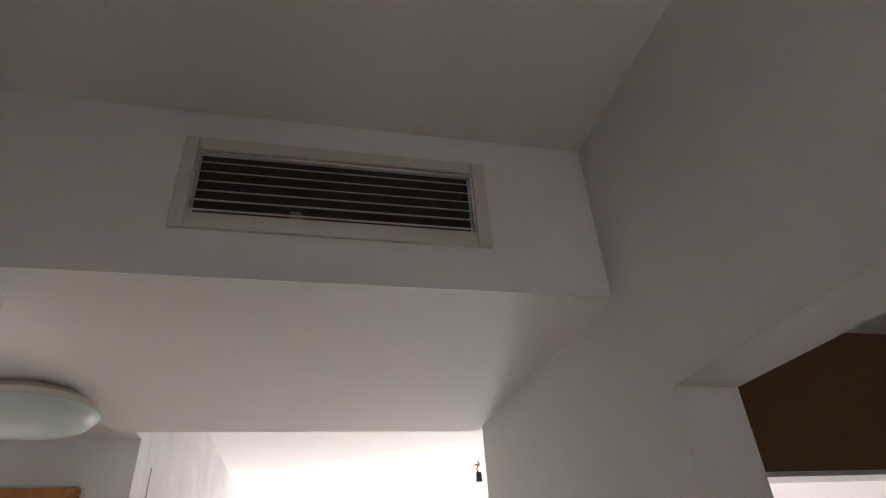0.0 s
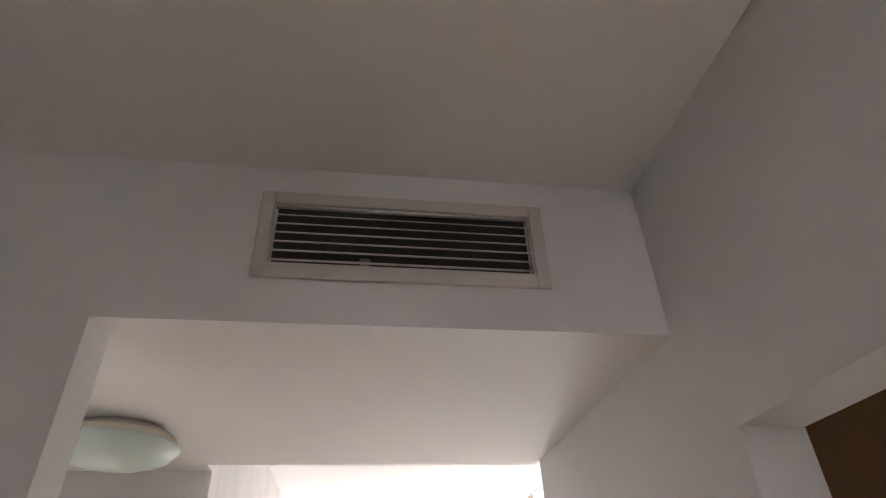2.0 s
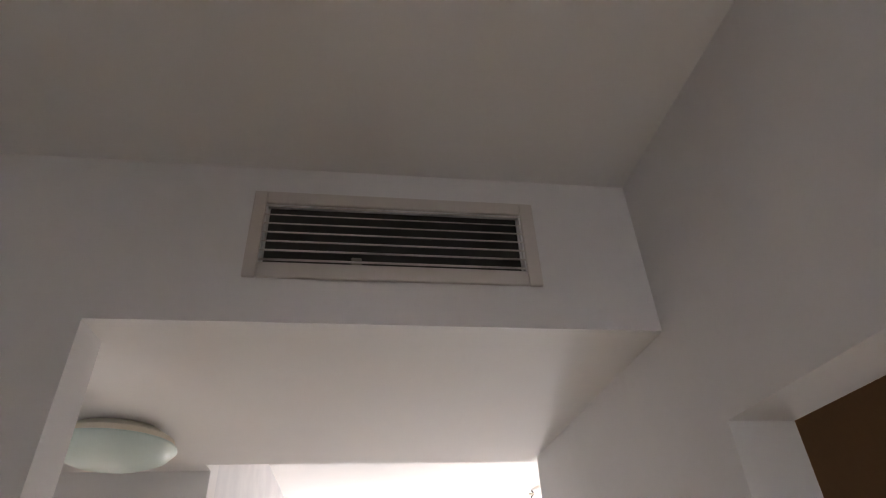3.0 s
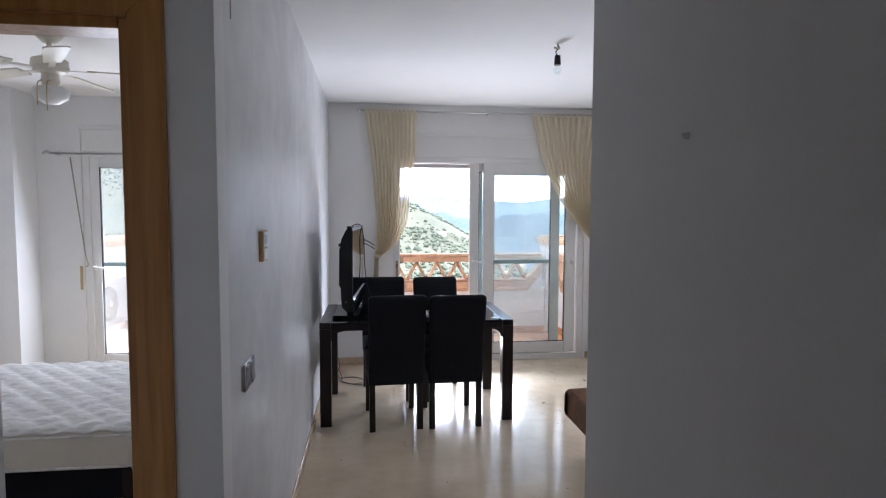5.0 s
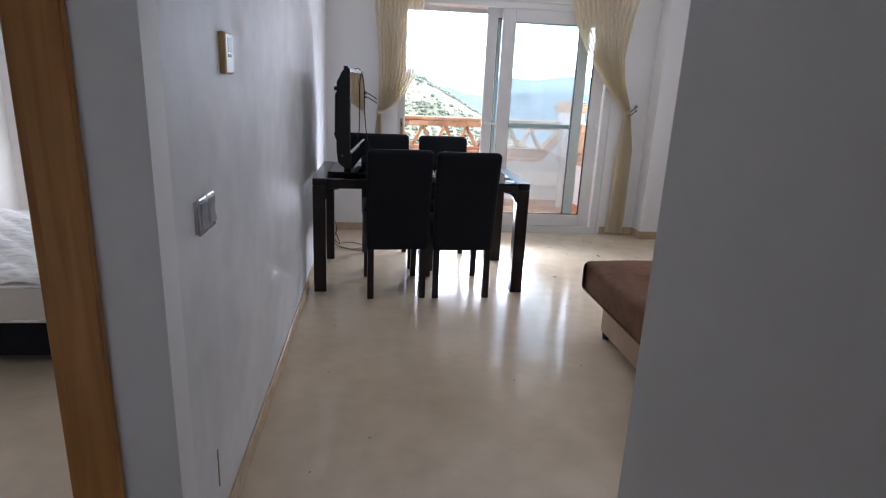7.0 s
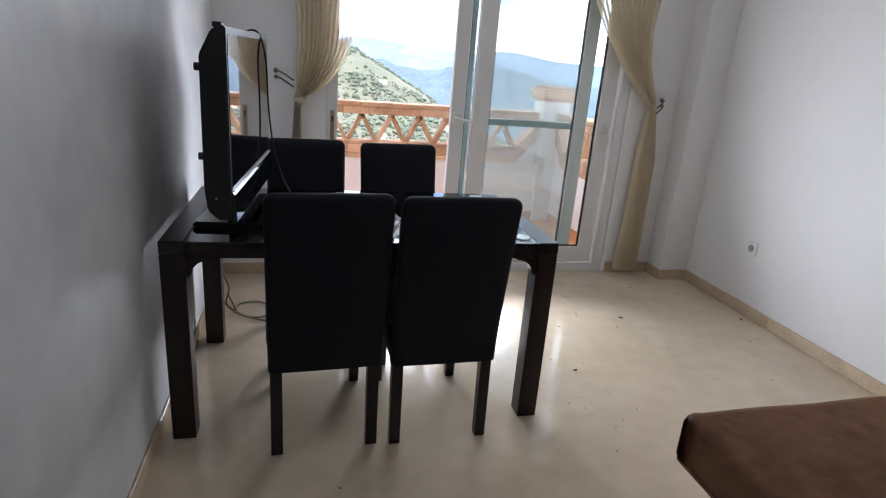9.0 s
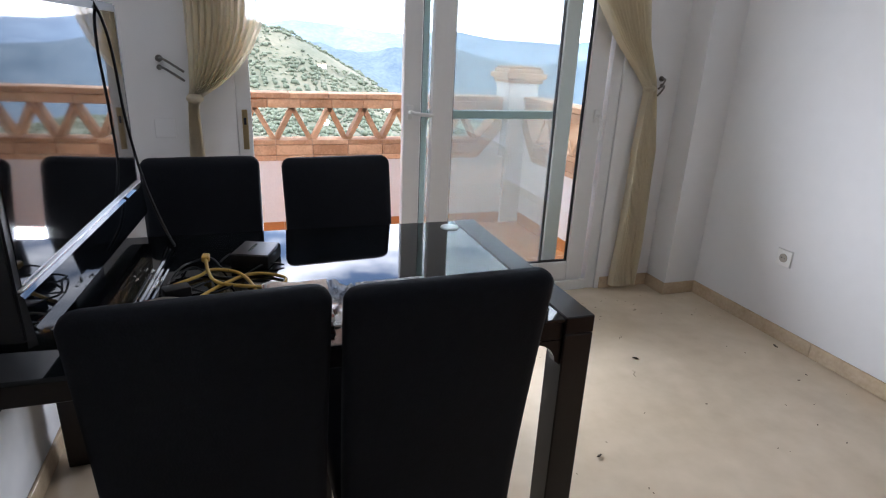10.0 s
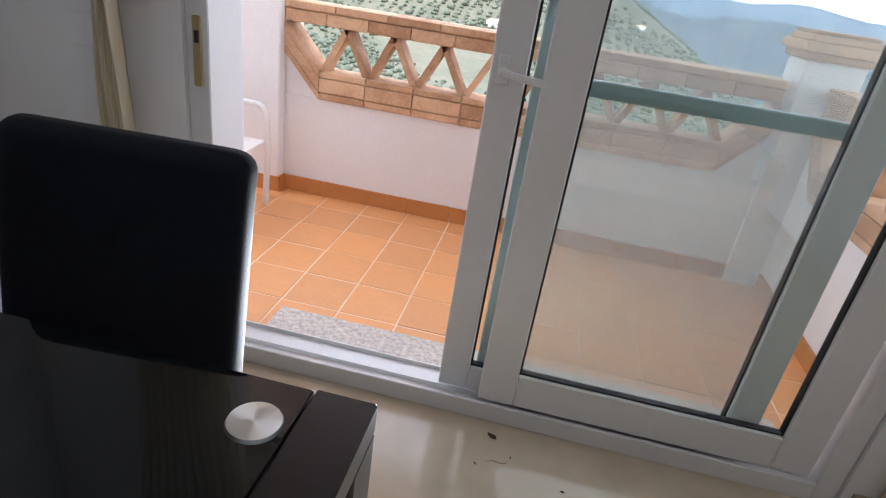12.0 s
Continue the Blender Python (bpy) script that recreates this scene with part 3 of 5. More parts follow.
# ---- curtains ----
def curtain(name, edge_l, edge_r, y, folds, label, seed):
    """A tab-top curtain: edges are (z, x) from top to floor, gathered where they come together."""
    rnd = random.Random(seed)
    rows, cols = 60, folds * 8
    zs = [edge_l[0][0] + (edge_l[-1][0] - edge_l[0][0]) * i / rows for i in range(rows + 1)]

    def along(e, z):
        for (za, xa), (zb, xb) in zip(e, e[1:]):
            if zb <= z <= za:
                k = (za - z) / (za - zb)
                return xa + (xb - xa) * k
        return e[-1][1]
    ph = [rnd.uniform(-0.7, 0.7) for _ in range(folds + 1)]
    bm = B()
    grid = []
    for z in zs:
        xl, xr = along(edge_l, z), along(edge_r, z)
        w = xr - xl
        amp = min(0.028, max(0.012, 0.010 + 0.006 / max(w, 0.08)))
        row = []
        for j in range(cols + 1):
            u = j / cols
            f = u * folds
            p = ph[int(f) % len(ph)] * 0.35
            yy = y + amp * math.sin(2 * math.pi * f + p + 0.5 * math.sin(z * 1.7)) + 0.005 * math.sin(7 * z + 9 * u)
            row.append(bm.verts.new((xl + w * (u + 0.012 * math.sin(2 * math.pi * f * 2 + z)), yy, z)))
        grid.append(row)
    for a, b in zip(grid, grid[1:]):
        for j in range(cols):
            bm.faces.new((a[j], a[j + 1], b[j + 1], b[j]))
    t = thing(name, pose(0, 0, 0), label, "curtain")
    part("cloth", bm, CURTAIN, t, smooth=True)
    n = folds
    xl, xr = edge_l[0][1], edge_r[0][1]
    ztop = edge_l[0][0]
    for i in range(n):
        x = xl + (xr - xl) * (i + 0.5) / n
        bm = B()
        ring = [(x - 0.014, y - 0.014, ztop - 0.01), (x - 0.014, y - 0.013, ztop + 0.035), (x - 0.014, y + 0.013, ztop + 0.035), (x - 0.014, y + 0.014, ztop - 0.01)]
        vs = [[bm.verts.new((px + dx, py, pz)) for dx in (0, 0.03)] for px, py, pz in ring]
        for a, b in zip(vs, vs[1:]):
            bm.faces.new((a[0], a[1], b[1], b[0]))
        part("tab_loop", bm, CURTAIN, t)
    return t


left_curtain = curtain("curtain", [(2.465, 0.345), (2.0, 0.405), (1.52, 0.446), (1.25, 0.447), (1.12, 0.442), (1.085, 0.436), (1.04, 0.432), (0.89, 0.422), (0.03, 0.41)],
                       [(2.465, 0.845), (2.0, 0.822), (1.52, 0.765), (1.38, 0.745), (1.28, 0.700), (1.20, 0.640), (1.14, 0.575), (1.10, 0.520), (1.085, 0.490), (1.05, 0.474), (0.89, 0.478), (0.03, 0.52)], 6.395, 12,
                       "cream voile tab-top curtain tied back beside the door", 3)
right_curtain = curtain("curtain", [(2.465, 1.99), (2.1, 2.09), (1.85, 2.185), (1.62, 2.31), (1.40, 2.475), (1.23, 2.64), (1.18, 2.685), (1.15, 2.70), (0.84, 2.672), (0.28, 2.662), (0.03, 2.645)],
                        [(2.465, 2.79), (2.0, 2.68), (1.62, 2.635), (1.40, 2.665), (1.23, 2.722), (1.18, 2.738), (1.15, 2.742), (0.84, 2.805), (0.28, 2.81), (0.03, 2.805)], 6.40, 13,
                        "cream voile tab-top curtain tied back, hem on the floor", 5)
for holder, x, y, z in ((left_curtain, 0.462, 6.395, 1.082), (right_curtain, 2.715, 6.40, 1.165)):
    knot = ball(B(), (0, 0, 0), 1.0, u=20, v=12)
    for v in knot.verts:
        v.co = Vector((v.co.x * 0.034, v.co.y * 0.036, v.co.z * 0.022)) * (1 + 0.15 * noise.noise(v.co * 3))
    part("tie", knot, CURTAIN, holder, smooth=True).matrix_basis = pose(x, y, z)
rod = thing("curtain_rod", pose(0, 0, 0), "thin steel curtain rod with end knobs", "curtain rod")
part("rod", cyl(B(), (0.29, 6.395, 2.483), (2.86, 6.395, 2.483), 0.009), STEEL, rod, smooth=True)
for x in (0.29, 2.86):
    part("end_knob", ball(B(), (x, 6.395, 2.483), 0.018), STEEL, rod, smooth=True)
for x in (0.40, 1.55, 2.78):
    part("bracket", box(B(), x - 0.008, x + 0.008, 6.395, 6.449, 2.468, 2.493, 0.003), STEEL, rod)


def tieback_hook(x, z, s):
    t = thing("tieback_hook", pose(x, 6.448, z), "twin-pronged dark steel curtain tieback hook", "hook", "tieback hooks")
    part("plate", cyl(B(), (0, 0, 0), (0, -0.008, 0), 0.014), DARKSTEEL, t)
    for dz in (0.0, -0.035):
        pr = part("prong", tube(B(), [(0, -0.005, dz), (0.02 * s, -0.06, dz), (0.06 * s, -0.10, dz - 0.02), (0.10 * s, -0.12, dz - 0.045)], 0.005), DARKSTEEL, t)
        part("tip", ball(B(), (0.0, -0.014, dz), 0.011, u=10, v=8), DARKSTEEL, pr, smooth=True)
    return t


tieback_hook(0.335, 1.235, 1)
tieback_hook(2.815, 1.215, -1)

# bedroom rod and its bunched curtain
rod2 = thing("curtain_rod", pose(0, 0, 0), "thin steel curtain rod in the bedroom", "curtain rod")
part("rod", cyl(B(), (-2.47, 6.39, 2.03), (-0.7, 6.39, 2.03), 0.009), STEEL, rod2, smooth=True)
part("end_knob", tube(B(), [(-2.47, 6.39, 2.03), (-2.50, 6.39, 2.045), (-2.53, 6.39, 2.025)], 0.012), STEEL, rod2, smooth=True)
part("bracket", box(B(), -2.43, -2.41, 6.39, 6.449, 2.015, 2.04, 0.003), STEEL, rod2)
cord = thing("shutter_cord", pose(0, 0, 0), "grey shutter strap hanging beside the bedroom door", "cord")
part("strap", tube(B(), [(-2.32, 6.43, 2.0), (-2.25, 6.40, 1.5), (-2.19, 6.37, 1.12), (-2.17, 6.37, 1.02), (-2.20, 6.40, 1.0)], 0.006), GREYCABLE, cord, smooth=True)


# ---- dining table ----
def dining_table():
    x0, x1, y0, y1, h = 0.048, 1.424, 4.775, 5.59, 0.742
    t = thing("dining_table", pose(x0, y0, 0), "black lacquered dining table with a black glass top", "table")
    L, W = x1 - x0, y1 - y0
    lx, ly = 0.078, 0.078
    for x in (0, L - lx):
        part("end_strip", box(B(), x, x + lx, 0, W, h - 0.045, h, 0.003), BLACKWOOD, t)
        for y in (0, W - ly):
            part("leg", box(B(), x, x + lx, y, y + ly, 0, h - 0.046, 0.003), BLACKWOOD, t)
    for y in (0.012, W - 0.034):
        part("apron", box(B(), lx, L - lx, y, y + 0.022, h - 0.062, h - 0.014, 0.002), BLACKWOOD, t)
    # curved corbels in the corners of legs and apron
    for x, s in ((lx, 1), (L - lx, -1)):
        for y in (0.010, W - 0.036):
            pts = [(x, h - 0.062), (x, h - 0.13)]
            for k in range(7):
                a = math.pi / 2 * k / 6
                pts.append((x + s * (0.015 + 0.06 * (1 - math.cos(a))), h - 0.13 + 0.012 + 0.05 * math.sin(a)))
            pts.append((x + s * 0.085, h - 0.062))
            part("corbel", prism(B(), pts, 1, y, y + 0.026), BLACKWOOD, t)
    part("glass_top", box(B(), lx + 0.002, L - lx - 0.002, 0.002, W - 0.002, h - 0.013, h - 0.002, 0.002), BLACKGLASS, t, "black glass pane")
    x = L - 0.119
    for y in (0.077, W - 0.077):
        part("fixing_disc", cyl(B(), (0, 0, -0.002), (0, 0, 0.0025), 0.032, 0.030, 48), CHROME, t, "round brushed steel disc").matrix_basis = pose(x, y, h)
    return t


dining_table()


# ---- chairs ----
def dining_chair():
    """Faces +y; origin on the floor under the back legs' middle."""
    t = thing("dining_chair", pose(0, 0, 0), "black faux leather high-back dining chair at the table", "chair", "chairs round the table")
    w = 0.39
    bm = B()
    # back: a tapered, slightly reclined slab with a rounded top
    secs = []
    top, low, r = 0.97, 0.335, 0.032
    zs = [low + (top - r - low) * i / 12 for i in range(13)] + [top - r + r * math.sin(math.pi / 2 * i / 6) for i in range(1, 7)]
    for z in zs:
        k = (z - low) / (top - low)
        over = max(0.0, z - (top - r)) / r
        cut = 1 - math.sqrt(max(0.0, 1 - over * over))
        secs.append((z, -0.015 - 0.098 * k ** 1.3, (0.062 - 0.014 * k) * (1 - 0.75 * cut), w / 2 - 0.004 + 0.006 * k - r * cut))
    rings = []
    for z, lean, th, hw in secs:
        ring = []
        for sx, sy in ((-1, -0.4), (-0.985, -0.8), (-0.94, -1.05), (-0.85, -1.15), (0, -1.2), (0.85, -1.15), (0.94, -1.05), (0.985, -0.8), (1, -0.4), (1, 0.35), (0.985, 0.7), (0.94, 0.95), (0.85, 1.03), (0, 1.08), (-0.85, 1.03), (-0.94, 0.95), (-0.985, 0.7), (-1, 0.35)):
            ring.append(bm.verts.new((sx * hw, lean + sy * th / 2, z)))
        rings.append(ring)
    m = len(rings[0])
    for a, b in zip(rings, rings[1:]):
        for i in range(m):
            bm.faces.new((a[i], a[(i + 1) % m], b[(i + 1) % m], b[i]))
    bm.faces.new(list(reversed(rings[0])))
    bm.faces.new(rings[-1])
    bmesh.ops.recalc_face_normals(bm, faces=bm.faces[:])
    smooth_by_angle(part("backrest", bm, LEATHER, t), 50)
    bm = box(B(), -w / 2, w / 2, 0.02, 0.455, 0.385, 0.475, 0.022, 3)
    for v in bm.verts:
        if v.co.z > 0.46:
            v.co.z += 0.012 * (1 - (v.co.x / (w / 2)) ** 2)
    smooth_by_angle(part("seat", bm, LEATHER, t), 50)
    part("seat_skirt", box(B(), -w / 2 + 0.006, w / 2 - 0.006, 0.018, 0.446, 0.335, 0.392, 0.008, 2), LEATHER, t)
    for x in (-w / 2 + 0.03, w / 2 - 0.03):
        bm = B()
        prism(bm, [(-0.040, 0.0), (-0.004, 0.0), (0.016, 0.36), (-0.028, 0.36)], 0, x - 0.02, x + 0.02)
        bmesh.ops.bevel(bm, geom=bm.edges[:], offset=0.003, segments=1, affect="EDGES")
        part("leg", bm, BLACKWOOD, t)
        bm = B()
        prism(bm, [(0.402, 0.0), (0.436, 0.0), (0.442, 0.36), (0.396, 0.36)], 0, x - 0.02, x + 0.02)
        bmesh.ops.bevel(bm, geom=bm.edges[:], offset=0.003, segments=1, affect="EDGES")
        part("leg", bm, BLACKWOOD, t)
    return t


chair = dining_chair()
chair.matrix_basis = pose(0.574, 4.695, 0, 0, 0, 4.0) @ Matrix.Diagonal((1, 1, 0.985, 1))
copy_thing(chair, pose(0.990, 4.705, 0, 0, 0, 2.0) @ Matrix.Diagonal((1, 1, 0.995, 1)))
copy_thing(chair, pose(0.512, 5.705, 0, 0, 0, 183.5) @ Matrix.Diagonal((0.96, 1, 0.985, 1)))
copy_thing(chair, pose(0.970, 5.68, 0, 0, 0, 185.0) @ Matrix.Diagonal((0.985, 1, 0.985, 1)))


# ---- television ----
def television():
    t = thing("television", pose(0.275, 5.195, 0.7405, 0, 0, -4.2), "black flat-screen television on its stand, cables over it", "television")
    L, z0, z1 = 0.85, 0.075, 0.662
    # flat stand plate with a raised bevelled rim
    bm = prism(B(), [(-0.13, -0.27), (0.11, -0.27), (0.15, -0.22), (0.15, 0.22), (0.11, 0.27), (-0.13, 0.27)], 2, 0.0, 0.022)
    bmesh.ops.bevel(bm, geom=bm.edges[:], offset=0.006, segments=2, affect="EDGES")
    part("stand_base", bm, BLACKGLASS, t, "flat glossy stand plate")
    part("stand_neck", box(B(), -0.045, 0.005, -0.11, 0.11, 0.020, 0.14, 0.008, 2), BLACKPLASTIC, t)
    # deep case: straight front, back sloping in at the top and bottom
    bm = prism(B(), [(0.034, z0), (0.034, z1), (0.012, z1), (-0.010, z1 - 0.016), (-0.045, z1 - 0.085), (-0.048, z0 + 0.10), (-0.040, z0 + 0.03), (-0.01, z0)], 1, -L / 2, L / 2)
    bmesh.ops.bevel(bm, geom=bm.edges[:], offset=0.004, segments=2, affect="EDGES")
    case = part("case", bm, BLACKPLASTIC, t)
    bm = prism(B(), [(-0.046, z0 + 0.11), (-0.044, z1 - 0.10), (-0.075, z1 - 0.16), (-0.078, z0 + 0.17)], 1, -L / 2 + 0.14, L / 2 - 0.14)
    part("back_shell", bm, BLACKPLASTIC, t)
    part("screen", box(B(), 0.0335, 0.0355, -L / 2 + 0.022, L / 2 - 0.022, z0 + 0.098, z1 - 0.022), SCREEN, t, "switched-off glossy screen")
    part("speaker_strip", prism(B(), [(0.0335, z0 - 0.012), (0.050, z0 - 0.004), (0.044, z0 + 0.082), (0.036, z0 + 0.092), (0.0335, z0 + 0.092)], 1, -L / 2 + 0.004, L / 2 - 0.004), BLACKGLASS, case, "glossy chin under the screen")
    part("chin_trim", box(B(), 0.0335, 0.043, -L / 2 + 0.006, L / 2 - 0.006, z0 + 0.0925, z0 + 0.097, 0.001), STEEL, case, "thin bright trim line")
    part("top_lug", box(B(), -0.004, 0.022, -L / 2 + 0.004, -L / 2 + 0.05, z1 - 0.006, z1 + 0.010, 0.003), BLACKPLASTIC, case)
    for z in (z0 + 0.20, z1 - 0.12):
        part("rear_screw_cap", cyl(B(), (-0.062, -L / 2 + 0.02, z), (-0.044, -L / 2 + 0.02, z), 0.012), BLACKPLASTIC, case)
    part("side_jack", cyl(B(), (-0.012, -L / 2 - 0.003, z0 + 0.07), (-0.012, -L / 2 + 0.002, z0 + 0.07), 0.004), GREYCABLE, case)
    return t


television()
cable_tv = thing("television_cable", pose(0, 0, 0), "thin black cable looped over the television", "cable")
part("cable", tube(B(), [(0.20, 5.46, 1.18), (0.24, 5.45, 1.37), (0.290, 5.43, 1.412), (0.325, 5.43, 1.395), (0.345, 5.455, 1.30), (0.350, 5.49, 1.12), (0.365, 5.53, 0.95), (0.40, 5.52, 0.82), (0.44, 5.46, 0.748)], 0.0038), BLACKPLASTIC, cable_tv, smooth=True)


# ---- sofa ----
def rounded_plan(x0, x1, y0, y1, r, k=8):
    """Outline of a rectangle whose far near-side corner is rounded."""
    pts = [(x0, y0), (x1, y0), (x1, y1)]
    return pts + [(x0 + r - r * math.sin(math.pi / 2 * q / k), y1 - r + r * math.cos(math.pi / 2 * q / k)) for q in range(k + 1)]


def sofa():
    t = thing("sofa", pose(1.648, 2.475, 0), "brown suede chaise with tan upholstered base", "sofa")
    W, D = 1.43, 1.68
    bm = prism(B(), rounded_plan(-0.045, W, 0.0, D, 0.035), 2, 0.25, 0.425)
    bmesh.ops.bevel(bm, geom=bm.edges[:], offset=0.035, segments=4, profile=0.6, affect="EDGES")
    bmesh.ops.triangulate(bm, faces=[f for f in bm.faces if len(f.verts) > 4])
    bmesh.ops.subdivide_edges(bm, edges=[e for e in bm.edges if e.calc_length() > 0.25], cuts=6, use_grid_fill=True)
    for v in bm.verts:
        if v.co.z > 0.38:
            v.co.z += 0.014 * math.sin(min(max(v.co.x / W, 0), 1) * math.pi) + 0.008 * noise.noise(v.co * 4)
    smooth_by_angle(part("seat_cushion", bm, SUEDE, t, "brown suede seat cushion"), 60)
    edge = rounded_plan(-0.047, W - 0.01, 0.01, D + 0.002, 0.035)
    part("seam_piping", tube(B(), [(x, y, 0.268) for x, y in edge[2:]] + [(edge[0][0], edge[0][1], 0.268)], 0.005, 6, 1), SUEDE, t, smooth=True)
    part("base", prism(B(), rounded_plan(0.055, W, 0.03, D - 0.075, 0.03), 2, 0.045, 0.262), TANFAB, t, "tan fabric base")
    for x in (0.085, W - 0.06):
        for y in (0.08, D - 0.12):
            part("foot", cyl(B(), (x, y, 0), (x, y, 0.05), 0.022, 0.028), BLACKPLASTIC, t)
    return t


sofa()


# ---- bed ----
def bed():
    t = thing("bed", pose(-2.80, 3.70, 0), "low black divan bed base on square legs", "bed")
    L, W = 2.01, 1.36
    part("base", box(B(), 0.0, L - 0.05, 0.05, W - 0.05, 0.06, 0.243, 0.012, 2), LEATHER, t)
    for x in (0.0, L - 0.055):
        for y in (0.045, W - 0.10):
            part("leg", box(B(), x, x + 0.055, y, y + 0.055, 0.0, 0.235, 0.005, 2), BLACKWOOD, t)
    mt = thing("mattress", pose(-2.80, 3.675, 0.245), "bare white quilted mattress on a black bed base", "mattress")
    bm = B()
    nx, ny = 140, 96
    ML, MW, H = 2.03, 1.36, 0.205
    top = []
    for i in range(nx + 1):
        row = []
        for j in range(ny + 1):
            x, y = ML * i / nx, MW * j / ny
            q = 0.016 * (abs(math.sin((x + y) * 19)) * abs(math.sin((x - y) * 19))) ** 0.6 + 0.004 * noise.noise((x * 6, y * 6, 1))
            e = min(x, ML - x, y, MW - y)
            row.append(bm.verts.new((x, y, H - 0.02 * max(0, 1 - e / 0.06) ** 2 + q)))
        top.append(row)
    for a, b in zip(top, top[1:]):
        for j in range(ny):
            bm.faces.new((a[j], b[j], b[j + 1], a[j + 1]))
    part("quilted_top", bm, MATTRESS, mt, smooth=True)
    bm = box(B(), -0.004, ML + 0.004, -0.004, MW + 0.004, 0.0, H - 0.012, 0.03, 3)
    smooth_by_angle(part("border", bm, PIPING, mt, "cream fabric border"), 50)
    for z in (0.02, H - 0.03):
        part("edge_piping", tube(B(), [(0, -0.006, z), (ML, -0.006, z), (ML + 0.006, 0, z), (ML + 0.006, MW, z), (ML, MW + 0.006, z), (0, MW + 0.006, z)], 0.006, smooth_steps=4), MATTRESS, mt)


bed()


# ---- lamps and fan ----
flush = thing("ceiling_lamp", pose(-0.14, 1.955, CEIL_LOW), "round flush ceiling lamp with pale green opal bowl", "ceiling lamp")
part("rim", lathe(B(), [(0.001, 0.0), (0.10, 0.0), (0.135, -0.022), (0.14, -0.035), (0.12, -0.036), (0.001, -0.036)], seg=40), CREAMMETAL, flush, smooth=False)
part("bowl", lathe(B(), [(0.142, -0.036), (0.145, -0.044), (0.125, -0.066), (0.08, -0.083), (0.03, -0.09), (0.001, -0.091)], seg=40), OPAL, flush, "pale green opal glass bowl", smooth=True)

bulb = thing("bare_bulb", pose(1.56, 4.29, CEIL_L), "bare bulb in a black holder hanging from wires", "lamp")
part("wire", tube(B(), [(0, 0, 0), (0.012, 0, -0.02), (-0.006, 0.004, -0.045), (0.004, 0, -0.07)], 0.0035), SEAL, bulb)
part("connector", box(B(), -0.02, 0.018, -0.008, 0.008, -0.03, -0.016, 0.002), CREAMMETAL, bulb)
hold = part("holder", cyl(B(), (0.004, 0, -0.068), (0.004, 0, -0.125), 0.018, 0.021), BLACKPLASTIC, bulb)
part("glass_bulb", ball(B(), (0.004, 0, -0.155), 0.026, 1, 1, 1.25), GLASS, hold, "clear glass bulb", smooth=True)


def ceiling_fan():
    t = thing("ceiling_fan", pose(-1.45, 4.43, CEIL_L), "cream ceiling fan with five blades and opal light", "ceiling fan")
    part("canopy", lathe(B(), [(0.001, 0), (0.075, 0), (0.07, -0.03), (0.03, -0.07), (0.001, -0.07)], seg=28), CREAMMETAL, t, smooth=True)
    part("downrod", cyl(B(), (0, 0, -0.06), (0, 0, -0.15), 0.013), CREAMMETAL, t, smooth=True)
    part("motor", lathe(B(), [(0.001, -0.14), (0.05, -0.145), (0.095, -0.165), (0.10, -0.21), (0.08, -0.235), (0.045, -0.245), (0.05, -0.29), (0.042, -0.316), (0.001, -0.316)], seg=32), CREAMMETAL, t)
    part("light_bowl", lathe(B(), [(0.04, -0.315), (0.085, -0.325), (0.096, -0.345), (0.085, -0.385), (0.04, -0.415), (0.001, -0.422)], seg=32), WHITEPLASTIC, t, "opal glass bowl", smooth=True)
    for k in range(5):
        a = radians(72 * k + 12)
        bm = prism(B(), [(0.20, -0.045), (0.56, -0.062), (0.585, -0.04), (0.585, 0.04), (0.56, 0.062), (0.20, 0.045)], 2, -0.004, 0.004)
        bl = part("blade", bm, CREAMMETAL, t)
        bl.matrix_basis = Matrix.Rotation(a, 4, "Z") @ Matrix.Translation((0, 0, -0.215)) @ Matrix.Rotation(radians(11), 4, "X")
        ir = part("blade_iron", box(B(), -0.12, 0.03, -0.018, 0.018, -0.007, -0.003, 0.002), CREAMMETAL, bl)
        ir.matrix_basis = Matrix.Translation((0.20, 0, 0))
    for x, l in ((0.03, 0.09), (-0.02, 0.06)):
        part("pull_chain", tube(B(), [(x, -0.052, -0.29), (x, -0.10, -0.32), (x, -0.104, -0.38 - l)], 0.003), BRASS, t)
    return t


ceiling_fan()


